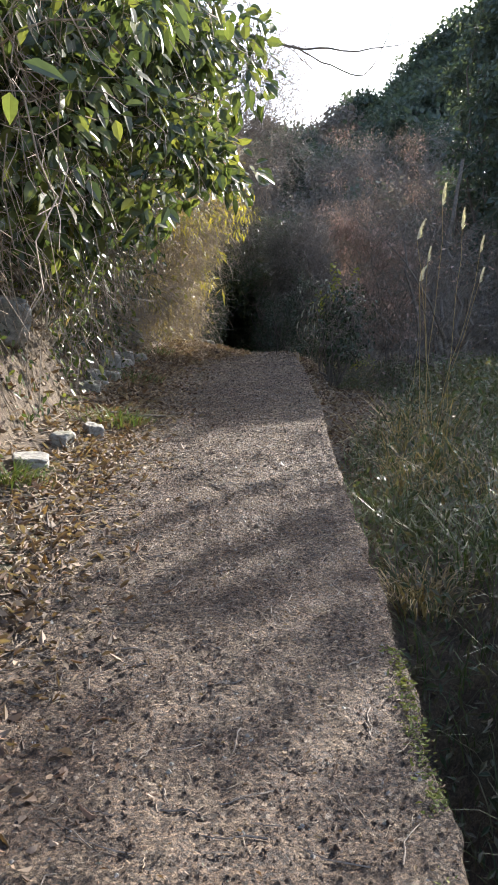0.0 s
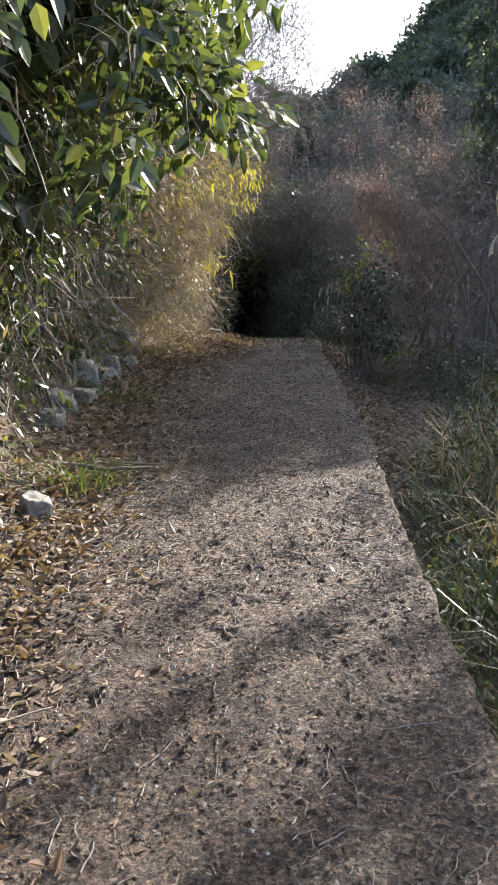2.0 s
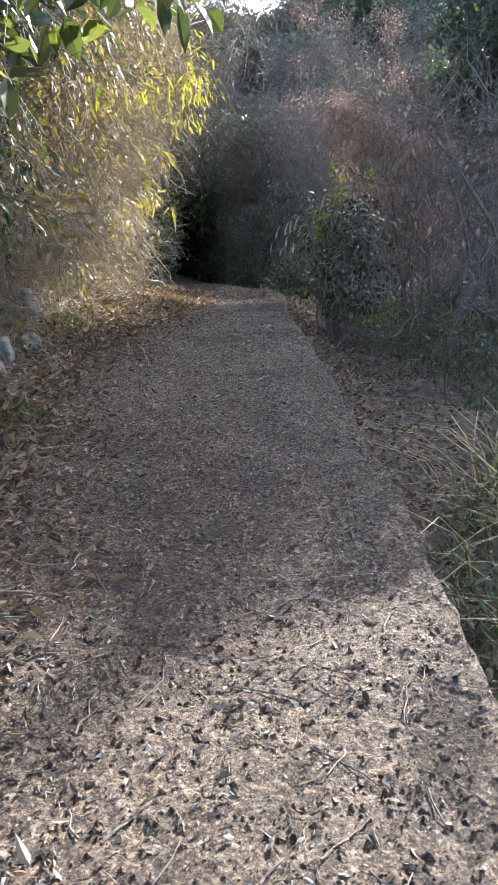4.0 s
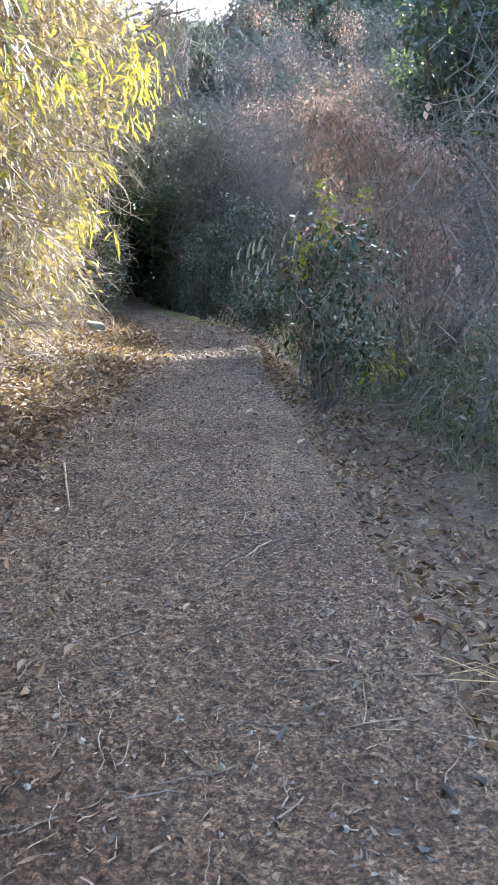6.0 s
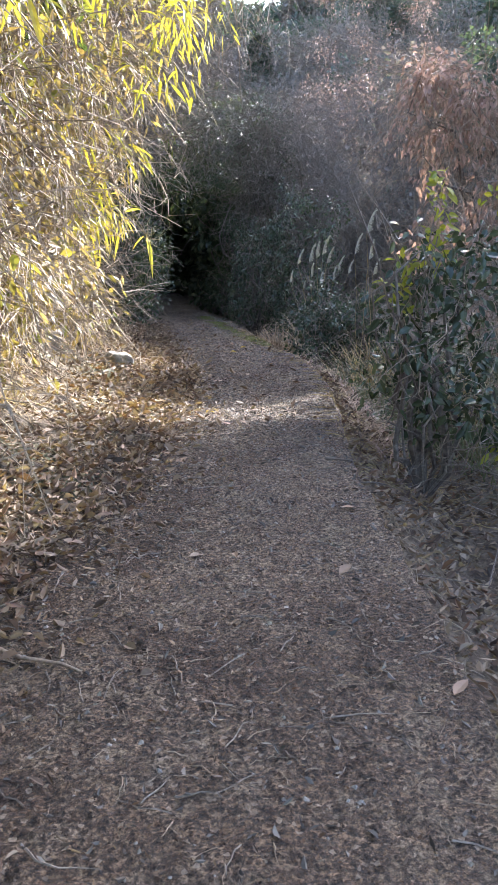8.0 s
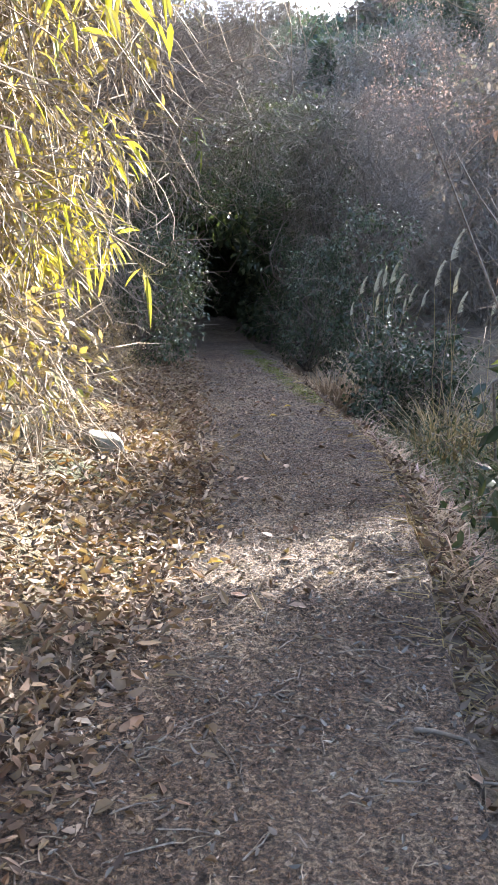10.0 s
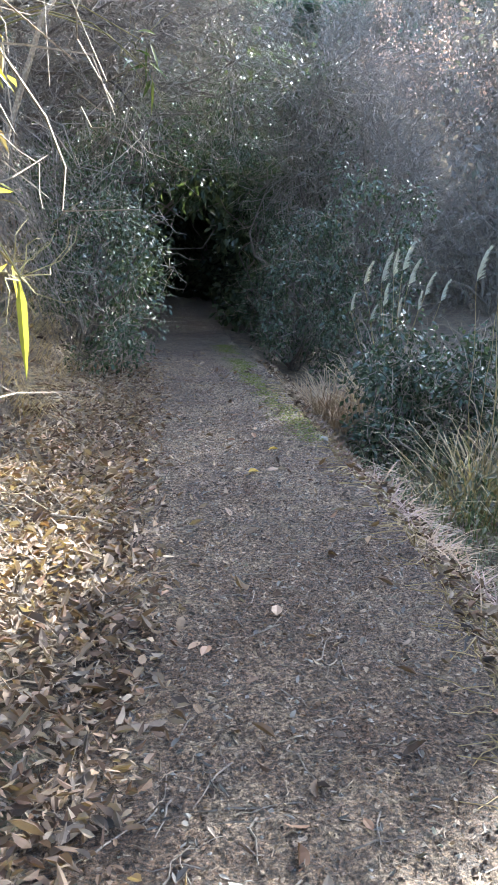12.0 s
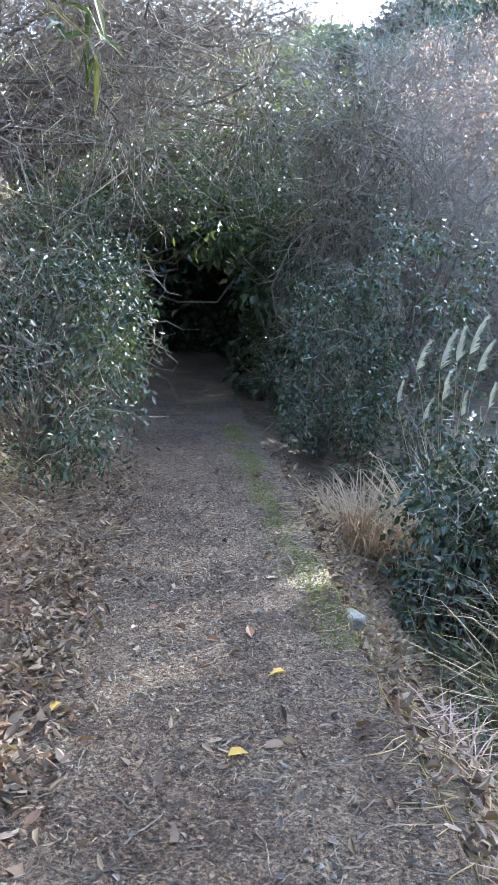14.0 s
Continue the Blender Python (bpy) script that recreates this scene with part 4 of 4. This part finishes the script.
# unbroken woods on the upper slopes
n_far = 1500
fx, fy = RNG.uniform(-22, 85, n_far), RNG.uniform(84, 152, n_far)
fs = RNG.uniform(1.3, 2.2, n_far)
crown_top = np.stack([fx, fy, land(fx, fy) + fs * 1.6], 1)
far_p, far_o = scatter(np.repeat(crown_top, 1, 0), 1.0, 110)
mid_c = np.repeat(crown_top, 110, 0)
far_p = mid_c + (far_p - mid_c) * np.repeat(fs, 110)[:, None] * np.array((1.1, 1.1, 1.7))
ob = new("far_woods", tri_mesh("far_woods", *leaves(far_p, far_o + RNG.normal(0, 0.4, far_p.shape) + UP * 0.3, unit(RNG.normal(0, 0.5, far_p.shape) + UP), RNG.uniform(0.6, 1.1, len(far_p)), 0.55, 0.1, 0.2, False), M_FOREST))
tagged(ob, "dull green woods covering the mountain slope", "woods", kind="stuff")


# tall unseen trees added between sun and path to shape its shade bands
def shade_tree(x, y, top, n_leaf, width, label):
    z = gz(x, y)
    c = np.stack([x + RNG.normal(0, 0.7, 60), y + RNG.uniform(-width, width, 60), top - 0.3 - (top - z - 3.2) * RNG.random(60) ** 1.3], 1)
    ob = thing("shade_tree", (x, y, z), label, "tree", "trees between sun and path")
    part("trunk", limbs((x, y, z), c[:14], 0.12, 0.02, 0.08), M_BARK, ob)
    part("crown", foliage(c, 0.6, n_leaf, 0.24, 0.15, 0.2, fine=False), M_FOREST, ob)


for y, top, n_leaf, w in ((12.2, 9.2, 10, 0.9), (14.2, 9.6, 16, 0.9), (16.6, 9.9, 18, 0.8), (22.3, 11.2, 130, 0.8), (23.8, 12.0, 130, 1.0), (25.2, 11.7, 140, 0.9), (26.2, 10.0, 150, 0.5), (30.4, 10.0, 150, 1.15), (32.5, 10.5, 140, 1.1), (12.4, 7.9, 40, 1.3), (15.0, 8.0, 45, 1.3), (17.6, 8.1, 45, 1.2), (19.7, 8.3, 60, 1.0), (35.3, 13.6, 110, 0.9), (36.8, 15.0, 120, 1.4), (39.4, 15.2, 110, 1.5)):
    shade_tree(10.0, y, top, n_leaf, w, "unseen tall tree that casts shade on the path")

# ---- loose things on the ground ----
def litter(count, xs, ys, size, name, label, lift=0.012, mat=None):
    s = size * RNG.uniform(0.6, 1.5, count)
    p = np.stack([xs, ys, surface(xs, ys) + lift * RNG.random(count)], 1)
    h = RNG.uniform(0, 6.3, count)
    d = np.stack([np.cos(h), np.sin(h), RNG.normal(0.06, 0.2, count)], 1)
    up = unit(RNG.normal(0, 0.4, (count, 3)) + UP)
    v, t = leaves(p, d, up, s, s * RNG.uniform(0.22, 0.58, count), RNG.uniform(-0.7, 0.75, count)[:, None], RNG.uniform(-0.6, 0.5, count)[:, None])
    return tagged(new(name, tri_mesh(name, v, t, mat or M_LITTER)), label, "leaf litter", kind="stuff")


for k, (size, n, y1) in enumerate(((0.032, 9000, 25), (0.047, 6500, 22.5), (0.066, 1100, 20.5), (0.04, 4200, 25.5))):
    ys = RNG.uniform(12.3, y1, n)
    litter(n, left_edge(ys) + 0.16 + RNG.normal(0, 0.10, n) - np.abs(RNG.normal(0, 0.5, n)), ys, size, "leaf_litter", "drift of curled brown leaves along the bank", 0.06)
for k in range(2):
    n = 3500
    ys = RNG.uniform(1.5, 13.5, n)
    litter(n, left_edge(ys) + 0.1 - np.abs(RNG.normal(0, 0.4, n)), ys, 0.05, "leaf_litter", "thin litter of small brown leaves by the bank", 0.03)
n = 5000
ys = RNG.uniform(1.5, 15, n)
litter(n, left_edge(ys) + RNG.normal(0.08, 0.24, n), ys, 0.04, "leaf_litter", "brown leaf litter spreading over the path's side", 0.015)
n = 15000
ys = RNG.uniform(8.0, 27, n)
litter(n, right_edge(ys) + np.interp(ys, (14, 18), (0.02, 0.0)) + np.abs(RNG.normal(0, 0.75, n)), ys, 0.05, "leaf_litter", "brown leaves heaped below the path's edge", 0.05)
n = 13000
ys = 1.5 + 22.5 * RNG.random(n)
litter(n, left_edge(ys) + (right_edge(ys) - left_edge(ys)) * RNG.random(n) ** 1.15, ys, 0.014, "leaf_crumbs", "crumbled leaf bits trodden on the path", 0.012)
n = 4500
ys = RNG.uniform(5.5, 25, n)
litter(n, left_edge(ys) + (right_edge(ys) - left_edge(ys) - 0.03) * RNG.random(n), ys, 0.026, "leaf_flakes", "grey trodden leaf flakes pressed into the mud", 0.008, M_FLAKE)
n = 500
ys = RNG.uniform(15.5, 27, n)
litter(n, left_edge(ys) + (right_edge(ys) - left_edge(ys)) * RNG.random(n) ** 1.5, ys, 0.055, "leaf_litter", "scattered brown leaves on the path", 0.012)
n = 5200
ys = RNG.uniform(2, 26, n)
xs = bank_foot(ys) - 1.1 * RNG.random(n)
litter(n, xs, ys, 0.07, "leaf_litter", "dead leaves caught on the bank", 0.06)


def straws(count, xs, ys, length, r, name, label, mat):
    out = []
    for x, y in zip(xs, ys):
        h, ln = RNG.uniform(0, 6.3), length * RNG.uniform(0.4, 1.6)
        ex, ey = x + math.cos(h) * ln, y + math.sin(h) * ln
        f = np.linspace(0, 1, 5)
        lx, ly = x + (ex - x) * f, y + (ey - y) * f
        line = np.stack([lx + RNG.normal(0, 0.04 * ln, 5), ly + RNG.normal(0, 0.04 * ln, 5), surface(lx, ly) + r * 0.8 + 0.006 * RNG.random(5)], 1)
        out.append(tube(line, r * RNG.uniform(0.6, 1.4), r * 0.5, 4))
    return tagged(new(name, tri_mesh(name, *join_arrays(out), mat)), label, "twigs", kind="stuff")


n = 1100
ys = RNG.uniform(1.5, 24, n)
straws(n, left_edge(ys) + (right_edge(ys) - left_edge(ys) - 0.1) * RNG.random(n), ys, 0.13, 0.0028, "fallen_twigs", "thin broken twigs strewn over the path", M_DARKTWIG)
n = 1500
ys = RNG.uniform(1.5, 24, n)
straws(n, left_edge(ys) + 0.12 - 0.8 * RNG.random(n), ys, 0.22, 0.004, "fallen_twigs", "pale broken twigs in the leaf litter", M_TWIG)
n = 500
ys = RNG.uniform(9, 24, n)
straws(n, right_edge(ys) + 0.05 + 0.8 * RNG.random(n), ys, 0.22, 0.003, "fallen_straw", "dry straw and twigs below the path's edge", M_TWIG)


def stick(name, a, b, r, label, mat=None):
    (xa, ya), (xb, yb) = a, b
    f = np.linspace(0, 1, 8)
    lx, ly = xa + (xb - xa) * f, ya + (yb - ya) * f
    line = np.stack([lx, ly + 0.012 * np.sin(f * 9), np.max(surface(lx, ly)) * 0.5 + surface(lx, ly) * 0.5 + r], 1)
    me = tri_mesh(name, *tube(line, r, r * 0.5, 7), mat or M_TWIG, True)
    return tagged(new(name, me), label, "stick", "loose sticks")


stick("stick", (-1.2, 4.67), (-0.71, 5.0), 0.006, "long pale cane lying across the litter")
stick("stick", (-1.15, 7.25), (-0.75, 7.7), 0.014, "short broken branch among leaves", M_BARK)
stick("stick", (-1.25, 7.5), (-0.7, 7.55), 0.017, "dark rotten branch in the litter", M_BARK)
stick("stick", (-1.05, 7.9), (-0.66, 7.75), 0.009, "pale broken stick in the litter")
stick("stick", (-0.62, 12.3), (-0.52, 11.5), 0.007, "pale twig lying by the leaf drift")
stick("stick", (-0.9, 12.9), (-0.42, 12.6), 0.010, "broken pale stick in the leaf drift")
stick("stick", (-0.98, 19.15), (-0.40, 19.03), 0.011, "grey stick lying across the leaf drift")
stick("stick", (0.33, 11.0), (0.12, 10.75), 0.004, "thin straw lying on the path")
stick("stick", (0.62, 15.0), (0.95, 14.9), 0.008, "dark stick on the path", M_BARK)

# pebbles and mud clods trodden into the path
def crumbs(n, r_min, r_max, name, label, mat):
    y = 1.5 + 22.5 * RNG.random(n)
    x = left_edge(y) - 0.1 + (right_edge(y) - left_edge(y) + 0.08) * RNG.random(n)
    r = r_min + (r_max - r_min) * RNG.random(n) ** 2.2
    a = RNG.uniform(0, 6.3, n)[:, None] + np.arange(5) * 1.257
    k = r[:, None] * RNG.uniform(0.6, 1.4, (n, 5))
    z = surface(x, y)
    ring = np.stack([x[:, None] + np.cos(a) * k, y[:, None] + np.sin(a) * k, np.repeat(z[:, None] - 0.004, 5, 1)], -1)
    top = np.stack([x + RNG.normal(0, 0.3, n) * r, y + RNG.normal(0, 0.3, n) * r, z + r * RNG.uniform(0.3, 0.7, n)], -1)[:, None]
    v = np.concatenate([ring, top], 1).reshape(-1, 3)
    t = (np.arange(n)[:, None, None] * 6 + np.array([(i, (i + 1) % 5, 5) for i in range(5)])[None]).reshape(-1, 3)
    tagged(new(name, tri_mesh(name, v, t, mat)), label, "gravel", kind="stuff")


crumbs(9000, 0.003, 0.013, "pebbles", "small pale pebbles trodden into the path", M_ROCK)
crumbs(60000, 0.004, 0.017, "mud_clods", "crumbled brown mud clods over the path", M_PATH)
crumbs(34000, 0.003, 0.008, "humus_crumbs", "dark crumbs of leaf mould on the path", M_HUMUS)
n = 7000
ys = np.concatenate([RNG.uniform(21.3, 28, n), RNG.uniform(1.5, 3.2, n // 9)])
xs = right_edge(ys) - np.interp(ys, (3, 20, 22, 24), (0.035, 0.05, 0.1, 0.24)) + RNG.normal(0, 1, len(ys)) * np.interp(ys, (3, 20), (0.02, 0.07))
keep = rough(xs, ys, 4.0, 1.0) > -0.3
litter(int(keep.sum()), xs[keep], ys[keep], 0.017, "moss", "yellow-green moss along the path's edge", 0.006, M_MOSS)
n = 3000
ys = RNG.uniform(15.5, 24.5, n)
straws(n, right_edge(ys) + 0.04 + 0.8 * RNG.random(n) ** 1.4, ys, 0.2, 0.003, "fallen_straw", "pale straw strewn along the path's edge", M_STRAW)
n = 2600
ys = 1.5 + 22.5 * RNG.random(n)
straws(n, left_edge(ys) + (right_edge(ys) - left_edge(ys) - 0.04) * RNG.random(n), ys, 0.05, 0.0019, "twig_bits", "short bits of twig and straw trodden into the path", M_TWIG)

# straw swept into heaps along the edge
for k in range(13):
    y0 = 16.5 + 0.38 * k + RNG.normal(0, 0.12)
    x0 = float(right_edge(y0)) + RNG.uniform(0.16, 0.5)
    n = 55 + int(50 * RNG.random())
    p = np.stack([x0 + RNG.normal(0, 0.10, n), y0 + RNG.normal(0, 0.12, n), np.zeros(n)], 1)
    p[:, 2] = land(p[:, 0], p[:, 1]) + 0.07 * RNG.random(n)
    ob = thing("straw_heap", (x0, y0, gz(x0, y0)), "flattened heap of tan straw beside the path", "straw", "straw heaps")
    part("blade", grass_blades(p, RNG.uniform(0, 6.3, n), RNG.uniform(0.9, 1.4, n), RNG.uniform(0.14, 0.36, n), 0.007, 0.28), M_TAN if k % 3 else M_RUST, ob)

# larger single leaves that lie on top
singles = []
for k in range(6):
    v, t = leaves(np.zeros((1, 3)), np.array([[1.0, 0, 0.12]]), UP[None], 0.06 + 0.007 * k, 0.028 + 0.004 * k, 0.16 - 0.07 * (k % 3), 0.2 - 0.2 * (k % 2))
    v[:, 2] -= v[:, 2].min()
    me = tri_mesh("fallen_leaf", v, t, (M_LITTER_ONE, M_LITTER_ONE, M_PALE_ONE)[k % 3])
    singles.append(tagged(new("fallen_leaf", me), "curled pale brown fallen leaf" if k % 3 == 2 else "curled brown fallen leaf", "leaf", "single fallen leaves"))
for k in range(110):
    y = RNG.uniform(9.5, 23.5)
    x = float(left_edge(y)) + RNG.normal(0.0, 0.32) if k % 3 else float(left_edge(y)) + RNG.random() * float(right_edge(y) - left_edge(y))
    m = pose(x, y, float(surface(x, y)) + (0.025 if x < left_edge(y) else 0.004), RNG.normal(0, 8), RNG.normal(0, 8), RNG.uniform(0, 360))
    if k < 6:
        singles[k].matrix_world = m
    else:
        copy_thing(singles[k % 6], m)
yellow = leaf_material("yellow_fallen_leaf", [(0.42, 0.26, 0.03), (0.50, 0.33, 0.05)], 0.5, 0.2, False)
for x, y, turn in ((0.22, 20.30, 20), (0.42, 21.0, 200), (-0.42, 20.55, 75), (-0.06, 16.35, 15)):
    v, t = leaves(np.zeros((1, 3)), np.array([[1.0, 0, 0.15]]), UP[None], 0.075, 0.045, 0.3, 0.25)
    v[:, 2] -= v[:, 2].min()
    ob = tagged(new("fallen_leaf", tri_mesh("fallen_leaf", v, t, yellow)), "curled yellow-orange fallen leaf on the mud", "leaf", "single fallen leaves")
    ob.matrix_world = pose(x, y, float(surface(x, y)) + 0.006, 5, -4, turn)
